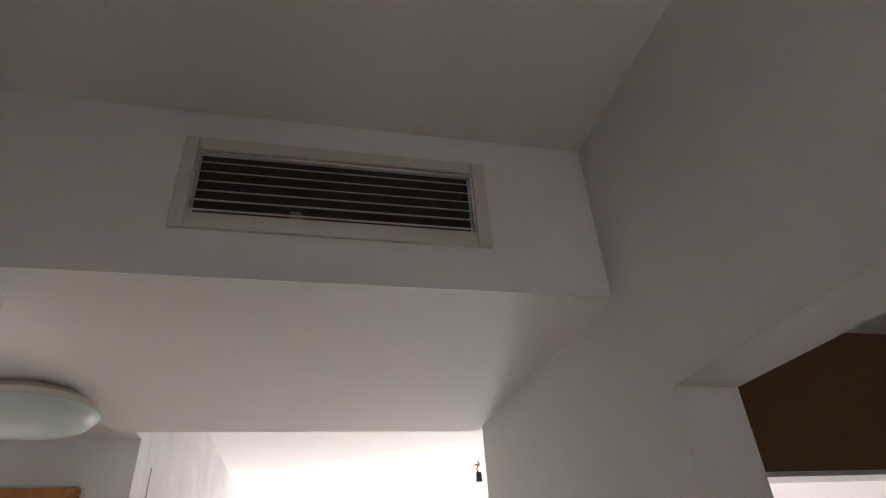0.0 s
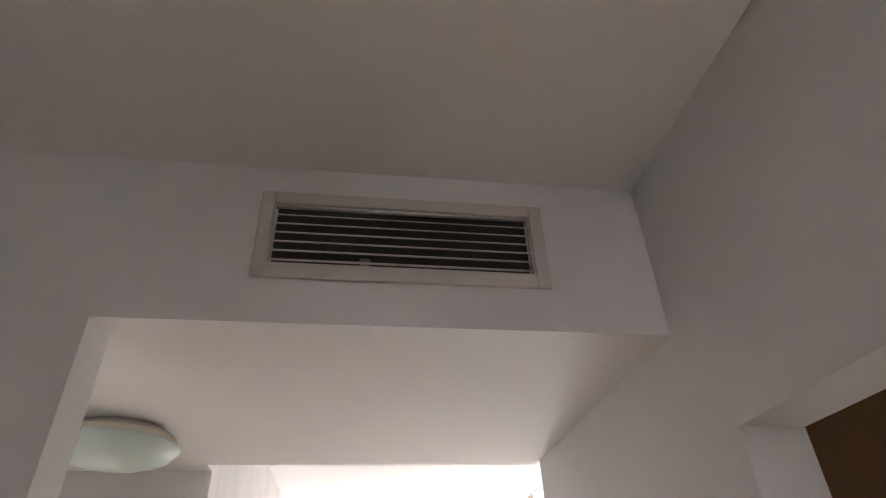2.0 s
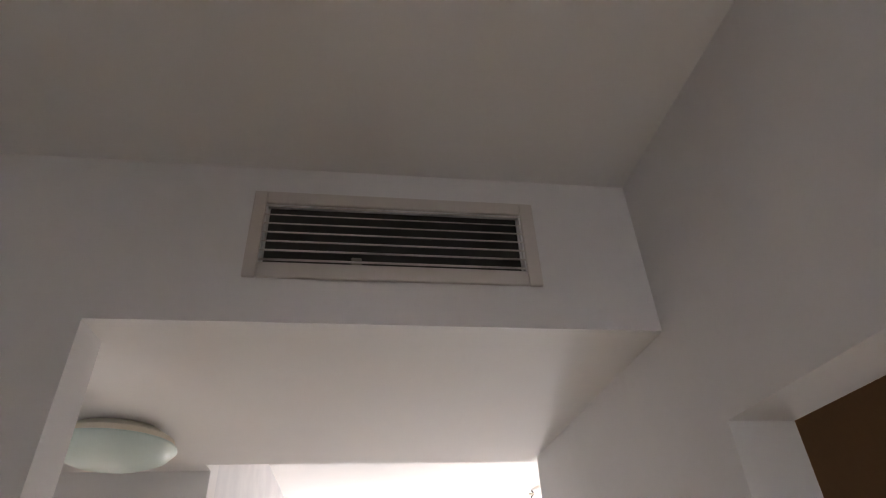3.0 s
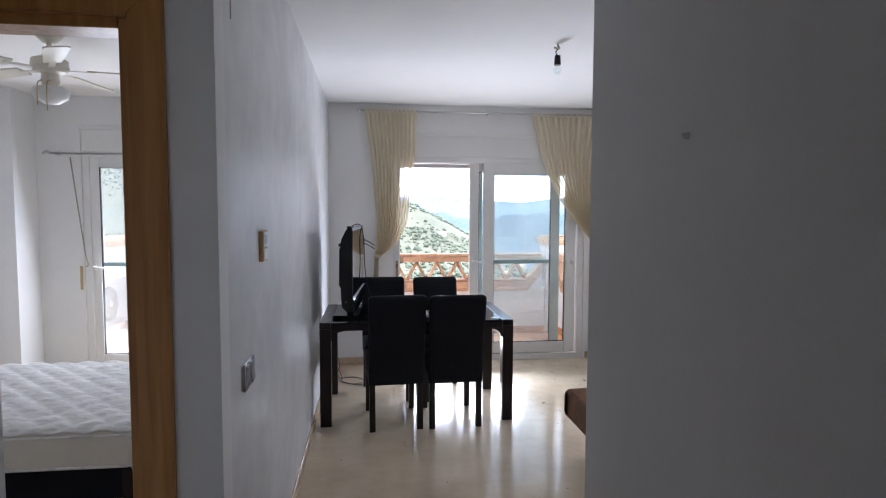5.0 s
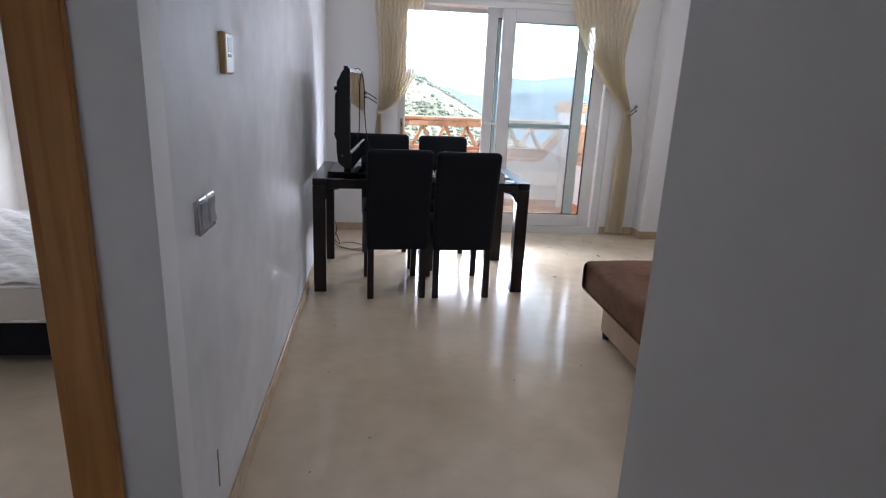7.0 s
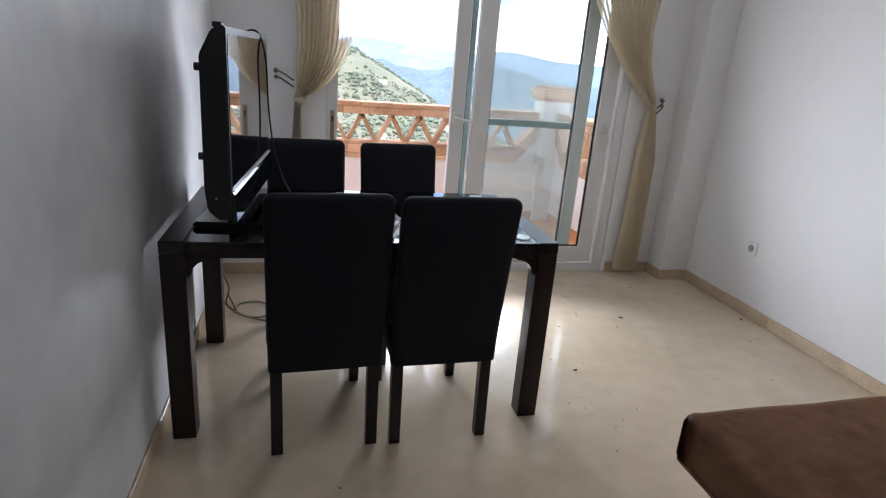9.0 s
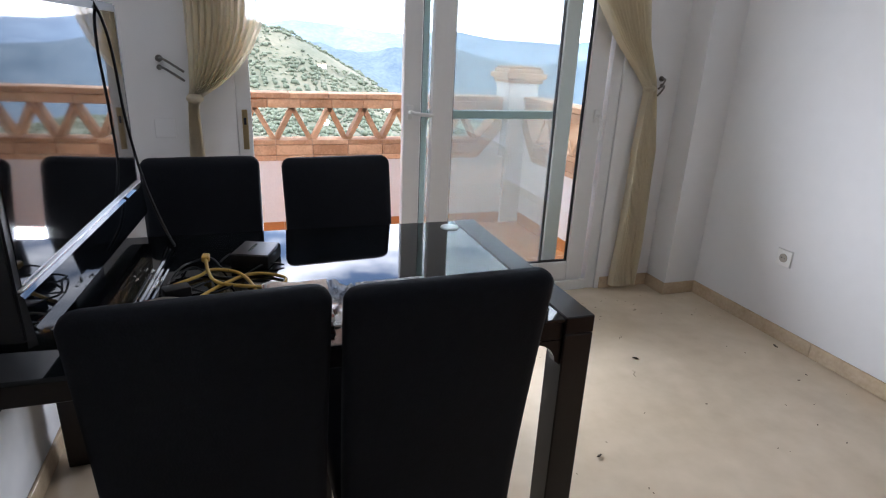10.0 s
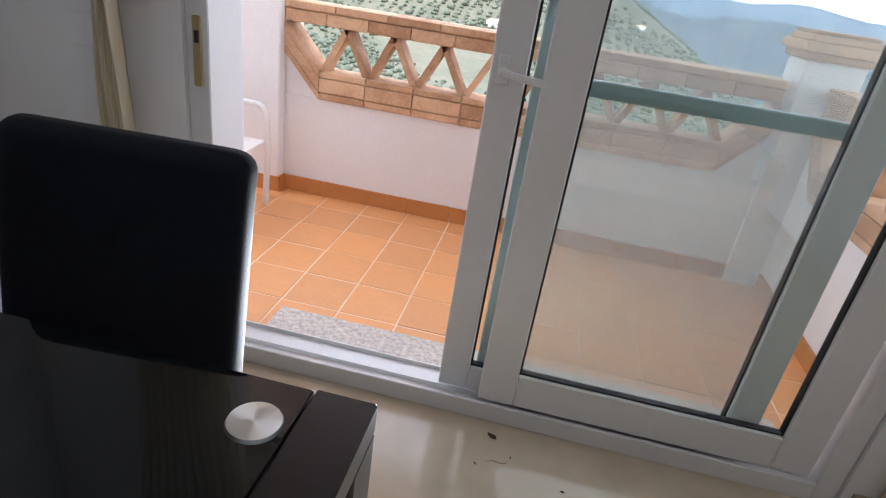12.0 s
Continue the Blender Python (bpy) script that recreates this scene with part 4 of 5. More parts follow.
# ---- grille in the hall ----
def return_grille():
    t = thing("air_grille", pose(0, 1.348, 0), "off-white air conditioning grille with tilted slats", "air grille")
    x0, x1, z0, z1 = 0.231, 0.780, 2.328, 2.521
    ix0, ix1, iz0, iz1 = 0.255, 0.753, 2.359, 2.493
    for a, b, c, d, n in ((x0, ix0, z0, z1, "frame_side"), (ix1, x1, z0, z1, "frame_side"), (ix0, ix1, z0, iz0, "frame_bar"), (ix0, ix1, iz1, z1, "frame_bar")):
        part(n, box(B(), a, b, -0.009, -0.001, c, d, 0.0025, 2), GRILLE, t)
    n = 7
    for k in range(n):
        z = iz0 + 0.008 + (iz1 - iz0 - 0.012) * k / (n - 1)
        bm = prism(B(), [(-0.006, z - 0.0035), (-0.0045, z + 0.0005), (0.010, z + 0.0115), (0.0105, z + 0.0095)], 0, ix0 - 0.001, ix1 + 0.001)
        part("slat", bm, GRILLE, t)
    # A dark sheet close behind the slats puts the duct's shade into colour.
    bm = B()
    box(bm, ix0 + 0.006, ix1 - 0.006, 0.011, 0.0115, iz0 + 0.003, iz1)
    part("duct_shade_sheet", bm, DUCT, t, "dark sheet standing for the unlit duct behind the slats")
    part("catch", box(B(), 0.42, 0.44, 0.004, 0.010, iz0 + 0.004, iz0 + 0.024, 0.002), GREYCABLE, t)
    return t


return_grille()


# ---- wall fittings ----
th = thing("thermostat", pose(0, 2.975, 1.386), "white thermostat in a tan surround on the wall", "thermostat")
part("surround", box(B(), 0.0, 0.016, -0.046, 0.046, -0.057, 0.057, 0.003, 2), TAN, th)
fc = part("face", box(B(), 0.0155, 0.019, -0.040, 0.043, -0.052, 0.052, 0.002, 2), WHITEPLASTIC, th)
part("display", box(B(), 0.0185, 0.0198, -0.020, 0.026, 0.004, 0.042, 0.001), GREYFRAME, fc, "small grey display")
part("slider", box(B(), 0.0185, 0.0215, -0.022, 0.012, -0.010, -0.002, 0.001), GREYCABLE, fc)

sw = thing("light_switch", pose(0, 2.679, 0.983), "silver grey double rocker switch plate", "light switch")
plate = part("plate", box(B(), 0.0, 0.006, -0.073, 0.073, -0.042, 0.042, 0.002, 2), STEEL, sw)
for k in (-1, 1):
    bm = box(B(), 0.005, 0.013, 0.036 * k - 0.034, 0.036 * k + 0.034, -0.047, 0.047, 0.004, 2)
    part("rocker_frame", bm, CHROMEPLATE, sw, "satin silver surround")
    part("rocker", prism(B(), [(0.012, -0.034), (0.0185, -0.030), (0.0145, 0.0), (0.0175, 0.034), (0.012, 0.036)], 1, 0.036 * k - 0.024, 0.036 * k + 0.024), SWITCHGREY, sw, "grey rocker")

so = thing("wall_socket", pose(3.15, 5.725, 0.415), "white round-pin wall socket", "socket")
part("plate", box(B(), -0.010, 0, -0.042, 0.042, -0.042, 0.042, 0.004, 2), WHITEPLASTIC, so)
bm = cyl(B(), (-0.0125, 0, 0), (-0.009, 0, 0), 0.022, seg=28)
well = part("well", bm, GREYCABLE, so)
for y in (-0.009, 0.009):
    part("pin_hole", cyl(B(), (-0.0132, y, 0), (-0.012, y, 0), 0.003, seg=10), SEAL, well)

so2 = thing("wall_socket", pose(0.33, 6.449, 0.95), "small white blank plate on the outer wall", "socket")
part("plate", box(B(), -0.04, 0.04, -0.004, 0, -0.04, 0.04, 0.002, 2), PLASTER, so2)

nail = thing("wall_nail", pose(0.996, 1.751, 1.659), "small bare screw in the plaster wall", "nail")
part("head", cyl(B(), (0, 0, 0), (-0.012, 0, 0), 0.006, 0.004, 10), STEEL, nail)
slot = thing("wall_slot", pose(0.0, 2.555, 2.142), "narrow dark slot cut into the plaster", "slot")
part("slot_strip", box(B(), 0.0, 0.0025, -0.003, 0.003, -0.057, 0.057), GREYCABLE, slot)
slot2 = thing("wall_slot", pose(0.0, 2.656, 0.238), "narrow dark slot cut into the plaster", "slot")
part("slot_strip", box(B(), 0.0, 0.0025, -0.003, 0.003, -0.06, 0.06), GREYCABLE, slot2)


# ---- terrace ----
TZ = -0.08
PY = 8.12
tfloor = slab("terrace_floor", -3.4, 2.86, 6.63, 8.30, -0.30, TZ - 0.0025, GROUT, "terracotta tiled terrace floor with pale joints", "floor")
th1 = slab("threshold_stone", 0.70, 2.56, 6.64, 6.89, TZ - 0.005, TZ + 0.022, GRANITE, "speckled granite doorstep", "threshold")
bm = B()
box(bm, 0.02, 2.84, PY, PY + 0.14, -0.30, 0.482)
box(bm, 2.84, 2.98, 6.75, PY, -0.30, 0.482)
box(bm, -3.4, 0.02, PY, PY + 0.14, -0.30, 0.482)
setting("parapet", bm, EXTWALL, "white rendered terrace parapet", "parapet")
bm = B()
for a, b in ((0.12, 2.67), (-3.4, -0.16)):
    n = int((b - a) / 0.24)
    for i in range(n):
        box(bm, a + (b - a) * i / n + 0.001, a + (b - a) * (i + 1) / n - 0.001, PY - 0.012, PY - 0.001, TZ, TZ + 0.09, 0.002)
for i in range(5):
    box(bm, 2.828, 2.839, 6.76 + 0.262 * i, 6.76 + 0.262 * (i + 1) - 0.002, TZ, TZ + 0.09, 0.002)
box(bm, -0.16, 0.121, 8.038, 8.049, TZ, TZ + 0.09, 0.002)
box(bm, 0.121, 0.132, 8.038, PY - 0.013, TZ, TZ + 0.09, 0.002)
setting("terrace_skirting", bm, OCHRE, "ochre tile skirting along the parapet", "baseboard")


def post(x0, x1, y0, y1, top, label):
    t = thing("terrace_post", pose((x0 + x1) / 2, (y0 + y1) / 2, TZ - 0.2), label, "post")
    hx, hy, h = (x1 - x0) / 2, (y1 - y0) / 2, top - TZ + 0.2
    part("shaft", box(B(), -hx, hx, -hy, hy, 0, h - 0.13, 0.006), EXTWALL, t)
    for k, (o, a, b) in enumerate(((0.022, 0.13, 0.095), (0.045, 0.095, 0.05), (0.02, 0.05, 0.02), (0.005, 0.02, 0.0))):
        part("cap_course", box(B(), -hx - o, hx + o, -hy - o, hy + o, h - a + 0.001, h - b, 0.005), BRICK, t)
    return t


post(2.67, 2.93, 8.09, 8.35, 1.205, "white terrace corner post with a brick cap")
post(-0.16, 0.12, 8.05, 8.36, 2.6, "white rendered pier between the terraces")
post(-2.80, -2.54, 8.09, 8.35, 1.205, "white terrace post with a brick cap")
bm = B()
box(bm, -3.4, 3.4, 6.75, 6.95, CEIL_L - 0.05, 2.72)
setting("lintel_outside", bm, EXTWALL, "white rendered band over the terrace doors", "wall")


def lattice(x0, x1, name_label, along="x", fixed=0.0, kinks=(True, True)):
    """Brick-coped parapet lattice of V struts, its lower courses stepping up to the posts."""
    t = thing("brick_lattice_railing", pose(0, 0, 0), name_label, "railing")

    def put(bm):
        if along == "y":
            for v in bm.verts:
                v.co.x, v.co.y = fixed + (PY + 0.07 - v.co.y), v.co.x
            bmesh.ops.reverse_faces(bm, faces=bm.faces[:])
        return bm
    ya, yb = PY - 0.015, PY + 0.155
    n = max(1, round((x1 - x0) / 0.27))
    rnd = random.Random(int(x0 * 100) + 7)
    for i in range(n):
        a, b = x0 + (x1 - x0) * i / n, x0 + (x1 - x0) * (i + 1) / n
        j = rnd.uniform(-0.004, 0.004)
        part("brick", put(box(B(), a + 0.0015, b - 0.0015, ya - 0.012 + j, yb + 0.012, 0.933, 0.970 + j / 2, 0.004)), BRICK, t)
    m = max(1, round((x1 - x0) / 0.23))
    for i in range(m):
        a, b = x0 + (x1 - x0) * i / m, x0 + (x1 - x0) * (i + 1) / m
        j = rnd.uniform(-0.003, 0.003)
        part("brick", put(box(B(), a + 0.0015, b - 0.0015, ya + j, yb, 0.866, 0.929, 0.005)), BRICK, t)
    part("mortar_bed", put(box(B(), x0, x1, ya + 0.012, yb - 0.012, 0.869, 0.937)), MORTAR, t)
    k = 0.20
    lx0, lx1 = x0 + (k if kinks[0] else 0), x1 - (k if kinks[1] else 0)
    for za, zb in ((0.484, 0.520), (0.524, 0.598), (0.602, 0.634)):
        q = max(1, round((lx1 - lx0) / 0.25))
        for i in range(q):
            a, b = lx0 + (lx1 - lx0) * i / q, lx0 + (lx1 - lx0) * (i + 1) / q
            j = rnd.uniform(-0.004, 0.004)
            part("brick", put(box(B(), a + 0.0015, b - 0.0015, ya - 0.006 + j, yb, za, zb, 0.004)), BRICK, t)
    part("mortar_bed", put(box(B(), lx0, lx1, ya + 0.01, yb - 0.01, 0.482, 0.633)), MORTAR, t)
    for on, xa, xb in ((kinks[0], lx0, x0), (kinks[1], lx1, x1)):
        if on:
            rise = 0.222
            for za, zb in ((0.484, 0.521), (0.525, 0.598), (0.602, 0.634)):
                part("brick", put(prism(B(), [(xa, za), (xb, za + rise), (xb, zb + rise), (xa, zb)], 1, ya - 0.004, yb)), BRICK, t)
            wl = part("infill", put(prism(B(), [(xa, 0.482), (xb, 0.482), (xb, 0.482 + rise)], 1, ya + 0.02, yb - 0.02)), EXTWALL, t)
    pitch = 0.263
    c = max(1, round((lx1 - lx0) / pitch))
    step = (lx1 - lx0) / c
    for i in range(c):
        xa = lx0 + step * i
        for s in (0, 1):
            p, q = (xa + 0.012, xa + step / 2) if s == 0 else (xa + step - 0.012, xa + step / 2)
            j = rnd.uniform(-0.006, 0.006)
            w = 0.019
            # one strut from the lower vertex up to the coping
            bm = prism(B(), [(p - w, 0.635), (p + w, 0.635), (q + w + j, 0.865), (q - w + j, 0.865)], 1, ya + 0.03, yb - 0.03)
            part("strut", put(bm), BRICK, t)
    return t


lattice(0.123, 2.632, "terracotta brick lattice railing on a white parapet")
lattice(-2.535, -0.165, "terracotta brick lattice railing on a white parapet")
lattice(6.76, 8.085, "terracotta brick lattice railing on the side parapet", along="y", fixed=2.90, kinks=(False, True))

# awning folded out over the terrace, with a scalloped valance
aw = thing("awning", pose(0, 0, 0), "ochre and white striped awning with scalloped valance", "awning")
w = 0.11
i = 0
x = -0.3
while x < 2.9:
    mat = STRIPE_A if i % 3 else STRIPE_B
    ww = w if i % 3 else 0.07
    pts = [(x, 2.37), (x + ww, 2.37)] + [(x + ww * (1 - k / 6), 2.17 + 0.025 * math.cos((x + ww * (1 - k / 6)) * 24)) for k in range(7)]
    part("valance_stripe", prism(B(), pts, 1, 8.22, 8.224), mat, aw)
    x += ww
    i += 1
part("cloth", prism(B(), [(6.98, 2.62), (8.22, 2.375), (8.22, 2.379), (6.98, 2.624)], 0, -0.3, x), AWNCLOTH, aw, "plain sand-coloured awning cloth")
part("front_bar", box(B(), -0.3, x, 8.20, 8.235, 2.36, 2.395, 0.006), PVC, aw)
part("cassette", box(B(), -0.3, x, 6.952, 7.05, 2.585, 2.70, 0.02, 2), PVC, aw)

# terrace things
ac = thing("outdoor_unit", pose(-2.66, 7.68, TZ + 0.22, 0, 0, 90), "white outdoor air conditioning unit on a stand", "air conditioner")
part("case", box(B(), -0.38, 0.38, -0.14, 0.14, 0.06, 0.60, 0.012, 2), WHITEPLASTIC, ac)
part("fan_ring", cyl(B(), (-0.1, -0.141, 0.33), (-0.1, -0.155, 0.33), 0.20, 0.19, 36), GREYCABLE, ac)
part("fan_hub", cyl(B(), (-0.1, -0.156, 0.33), (-0.1, -0.165, 0.33), 0.05, 0.045, 24), WHITEPLASTIC, ac)
for r in (0.09, 0.13, 0.17):
    part("guard_ring", tube(B(), [(-0.1 + r * math.cos(a), -0.162, 0.33 + r * math.sin(a)) for a in np.linspace(0, 2 * math.pi, 25)], 0.003, 6, 1), WHITEPLASTIC, ac)
for x in (-0.3, 0.3):
    part("stand_rail", box(B(), x - 0.02, x + 0.02, -0.16, 0.16, -0.22, 0.062, 0.004), STEEL, ac)


def plastic_chair(m):
    t = thing("plastic_chair", m, "white moulded plastic garden chair on the terrace", "chair")
    smooth_by_angle(part("seat", box(B(), -0.21, 0.21, -0.2, 0.2, 0.40, 0.425, 0.01, 2), WHITEPLASTIC, t))
    bm = B()
    prism(bm, [(-0.21, 0.42), (0.21, 0.42), (0.20, 0.74), (0.12, 0.80), (-0.12, 0.80), (-0.20, 0.74)], 1, 0.19, 0.205)
    part("backrest", bm, WHITEPLASTIC, t)
    for x in (-0.22, 0.22):
        part("armrest", tube(B(), [(x, -0.2, 0.0), (x, -0.21, 0.40), (x, -0.19, 0.60), (x, -0.10, 0.635), (x, 0.14, 0.63), (x, 0.22, 0.60)], 0.017), WHITEPLASTIC, t, smooth=True)
        part("leg", tube(B(), [(x * 0.95, 0.24, 0.0), (x * 0.95, 0.20, 0.42)], 0.017), WHITEPLASTIC, t, smooth=True)
    return t


plastic_chair(pose(-0.03, 7.60, TZ, 0, 0, 95) @ Matrix.Diagonal((1, 1, 0.87, 1)))
cup = thing("white_pot", pose(1.40, 8.07, TZ), "small white drain cover lying by the parapet", "fitting")
part("body", lathe(B(), [(0.001, 0), (0.036, 0), (0.04, 0.02), (0.034, 0.034), (0.001, 0.036)], seg=24), WHITEPLASTIC, cup)


# ---- things on the table ----
ro = thing("router", pose(0.664, 5.305, 0.7408, 0, 0, -20), "black box-shaped router on the glass table", "router")
smooth_by_angle(part("case", box(B(), -0.052, 0.052, -0.058, 0.058, 0.0, 0.037, 0.004, 2), BLACKPLASTIC, ro))
part("lid", box(B(), -0.049, 0.049, -0.055, 0.055, 0.0372, 0.0395, 0.001), BLACKWOOD, ro)
part("ridge", box(B(), -0.012, -0.004, -0.03, 0.03, 0.0395, 0.0425, 0.0015), BLACKGLASS, ro)

TT = 0.7408
yc = thing("yellow_cable", pose(0, 0, 0), "coiled yellow network cable on the table", "cable")
part("cable", tube(B(), [(x, y, TT + h) for x, y, h in ((0.443, 5.139, 0.005), (0.520, 5.208, 0.006), (0.550, 5.232, 0.012), (0.614, 5.199, 0.012), (0.652, 5.110, 0.008), (0.659, 5.021, 0.005),
     (0.617, 4.954, 0.005), (0.563, 4.965, 0.005), (0.513, 5.022, 0.005), (0.556, 5.108, 0.006), (0.627, 5.185, 0.006), (0.680, 5.195, 0.005), (0.732, 5.152, 0.005),
     (0.708, 5.100, 0.005), (0.642, 5.094, 0.014), (0.570, 5.134, 0.014), (0.546, 5.190, 0.020), (0.536, 5.255, 0.034))], 0.0045), YELLOW, yc, smooth=True)
part("plug", box(B(), 0.526, 0.546, 5.250, 5.282, TT + 0.026, TT + 0.042, 0.003), YELLOW, yc, "yellow cable plug")
for pts in ([(0.568, 5.307), (0.594, 5.339), (0.624, 5.334), (0.649, 5.344)], [(0.523, 5.117), (0.463, 5.138), (0.453, 5.191), (0.473, 5.254), (0.493, 5.318), (0.543, 5.318), (0.573, 5.265), (0.594, 5.212)],
            [(0.493, 5.106), (0.553, 5.149), (0.594, 5.149), (0.604, 5.106), (0.553, 5.096), (0.503, 5.117)], [(0.463, 5.223), (0.503, 5.254), (0.543, 5.223), (0.573, 5.170), (0.624, 5.191), (0.684, 5.244), (0.735, 5.254)]):
    bc = thing("black_cable", pose(0, 0, 0), "thin tangled black cable on the table", "cable", "tangled table cables")
    part("cable", tube(B(), [(a, b, TT + 0.004 + 0.010 * (k % 2)) for k, (a, b) in enumerate(pts)], 0.0026), BLACKPLASTIC, bc, smooth=True)
wc = thing("grey_cable", pose(0, 0, 0), "short grey cable near the television stand", "cable")
part("cable", tube(B(), [(0.412, 5.043, TT + 0.012), (0.453, 5.059, TT + 0.016), (0.503, 5.053, TT + 0.010), (0.523, 5.032, TT + 0.006)], 0.0032), GREYCABLE, wc, smooth=True)
rc = thing("remote_control", pose(0.463, 5.000, TT, 0, 0, -72), "black remote control with small grey keys", "remote control")
smooth_by_angle(part("body", box(B(), -0.022, 0.022, -0.075, 0.075, 0, 0.018, 0.005, 2), BLACKPLASTIC, rc))
for k in range(12):
    part("key", box(B(), -0.014 + 0.0105 * (k % 3), -0.007 + 0.0105 * (k % 3), -0.05 + 0.02 * (k // 3), -0.04 + 0.02 * (k // 3), 0.018, 0.0195), DUCT, rc)
rp = thing("leaflet", pose(0.407, 5.059, TT, 0, 0, 15), "small folded red leaflet under the cables", "leaflet")
part("paper", box(B(), -0.03, 0.03, -0.02, 0.02, 0, 0.004, 0.001), REDPAPER, rp)


def sheets(name, c, w, d, turn, n, mats, label, category, thick=0.0012, curl=0.0, spread=0.002):
    t = thing(name, pose(c[0], c[1], c[2], 0, 0, turn), label, category)
    rnd = random.Random(n)
    for k in range(n):
        bm = B()
        nx, ny = 16, 10
        z = k * thick * 1.6
        ox, oy, sk = rnd.uniform(-spread, spread), rnd.uniform(-spread, spread), rnd.uniform(-spread, spread) * 4
        g = []
        for i in range(nx + 1):
            g.append([bm.verts.new((ox + sk * (j / ny - 0.5) - w / 2 + w * i / nx, oy + sk * (i / nx - 0.5) - d / 2 + d * j / ny, z + (k + 1) / n * curl * (math.exp(-((i / nx - 0.16) / 0.16) ** 2) + 0.5 * (i / nx) ** 3 * (1 - 0.6 * j / ny)) + 0.004 * (k + 1) / n * ((i / nx) ** 4) * (j < 3) + 0.0012 * noise.noise((i * 0.5, j * 0.5, k)) * (k + 1) / n)) for j in range(ny + 1)])
        for a, b in zip(g, g[1:]):
            for j in range(ny):
                bm.faces.new((a[j], b[j], b[j + 1], a[j + 1]))
        ext = bmesh.ops.extrude_face_region(bm, geom=bm.faces[:])
        bmesh.ops.translate(bm, verts=[v for v in ext["geom"] if isinstance(v, bmesh.types.BMVert)], vec=(0, 0, thick))
        bmesh.ops.recalc_face_normals(bm, faces=bm.faces[:])
        part("sheet" if k < n - 1 else "cover", bm, mats[k % len(mats)] if k < n - 1 else mats[-1], t, smooth=True)
    return t, n * thick * 1.6 + thick * 0.6 + 0.0012


def line_of(t, body, size, x, y, z, mat=INK, turn=0):
    me = text_mesh(body, size, "lettering")
    me.materials.append(mat)
    o = new("lettering", me)
    o.parent = t
    o.matrix_basis = pose(x, y, z, 0, 0, turn)
    return o


def bars(t, rows, z):
    """Unreadable print as thin ink bars (x0, x1, y, height)."""
    for x0, x1, y, h in rows:
        part("print_bar", box(B(), x0, x1, y, y + h, z, z + 0.0004), INK, t)


man, mz = sheets("operating_manual", (0.990, 4.953, TT), 0.172, 0.235, 0.0, 7, [PAPER], "worn white comb-bound operating manual, grey print", "booklet")
line_of(man, "OPERATING MANUAL", 0.0085, -0.078, 0.097, mz)
line_of(man, "DUCT TYPE", 0.009, -0.074, 0.062, mz)
bars(man, [(0.02, 0.075, 0.103 - 0.0075 * k, 0.003) for k in range(6)] + [(-0.074, -0.035, 0.080, 0.0025)]
     + [(-0.075, 0.05 - 0.03 * (k % 3), -0.088 - 0.007 * k, 0.0028) for k in range(4)]
     + [(0.01, 0.078, 0.028, 0.001), (0.01, 0.078, -0.022, 0.001), (0.018, 0.07, 0.016, 0.004), (0.024, 0.064, 0.004, 0.003)], mz)
for xx in (0.01, 0.077):
    part("print_bar", box(B(), xx, xx + 0.001, -0.022, 0.029, mz, mz + 0.0004), INK, man)
for k in range(14):
    bd = part("comb_loop", tube(B(), [(0.084, -0.105 + 0.0155 * k, 0.001), (0.094, -0.105 + 0.0155 * k, 0.007), (0.084, -0.105 + 0.0155 * k, 0.0155)], 0.0022, 6, 3), BLACKPLASTIC, man)

usr, uz = sheets("user_manual", (0.747, 4.964, TT + 0.012), 0.142, 0.205, -2.0, 8, [REDPAPER, PAPER, PINKPAPER, PAPER, PINKPAPER], "pinkish folded user manual lying on a plastic bag", "booklet", curl=0.008, spread=0.004)
line_of(usr, "Manual de", 0.0115, -0.004, 0.030, uz + 0.0016)
line_of(usr, "usuario", 0.0115, -0.004, 0.017, uz + 0.0016)
bars(usr, [(0.0, 0.025, 0.046, 0.002)], uz + 0.001)
for a, b, c, d in ((0.02, 0.026, -0.063, 0.010), (0.028, 0.033, -0.063, 0.016), (0.034, 0.040, -0.063, 0.010), (0.043, 0.046, -0.063, 0.003)):
    part("print_bar", box(B(), a, b, c, c + d, uz + 0.0012, uz + 0.0018), INK, usr)


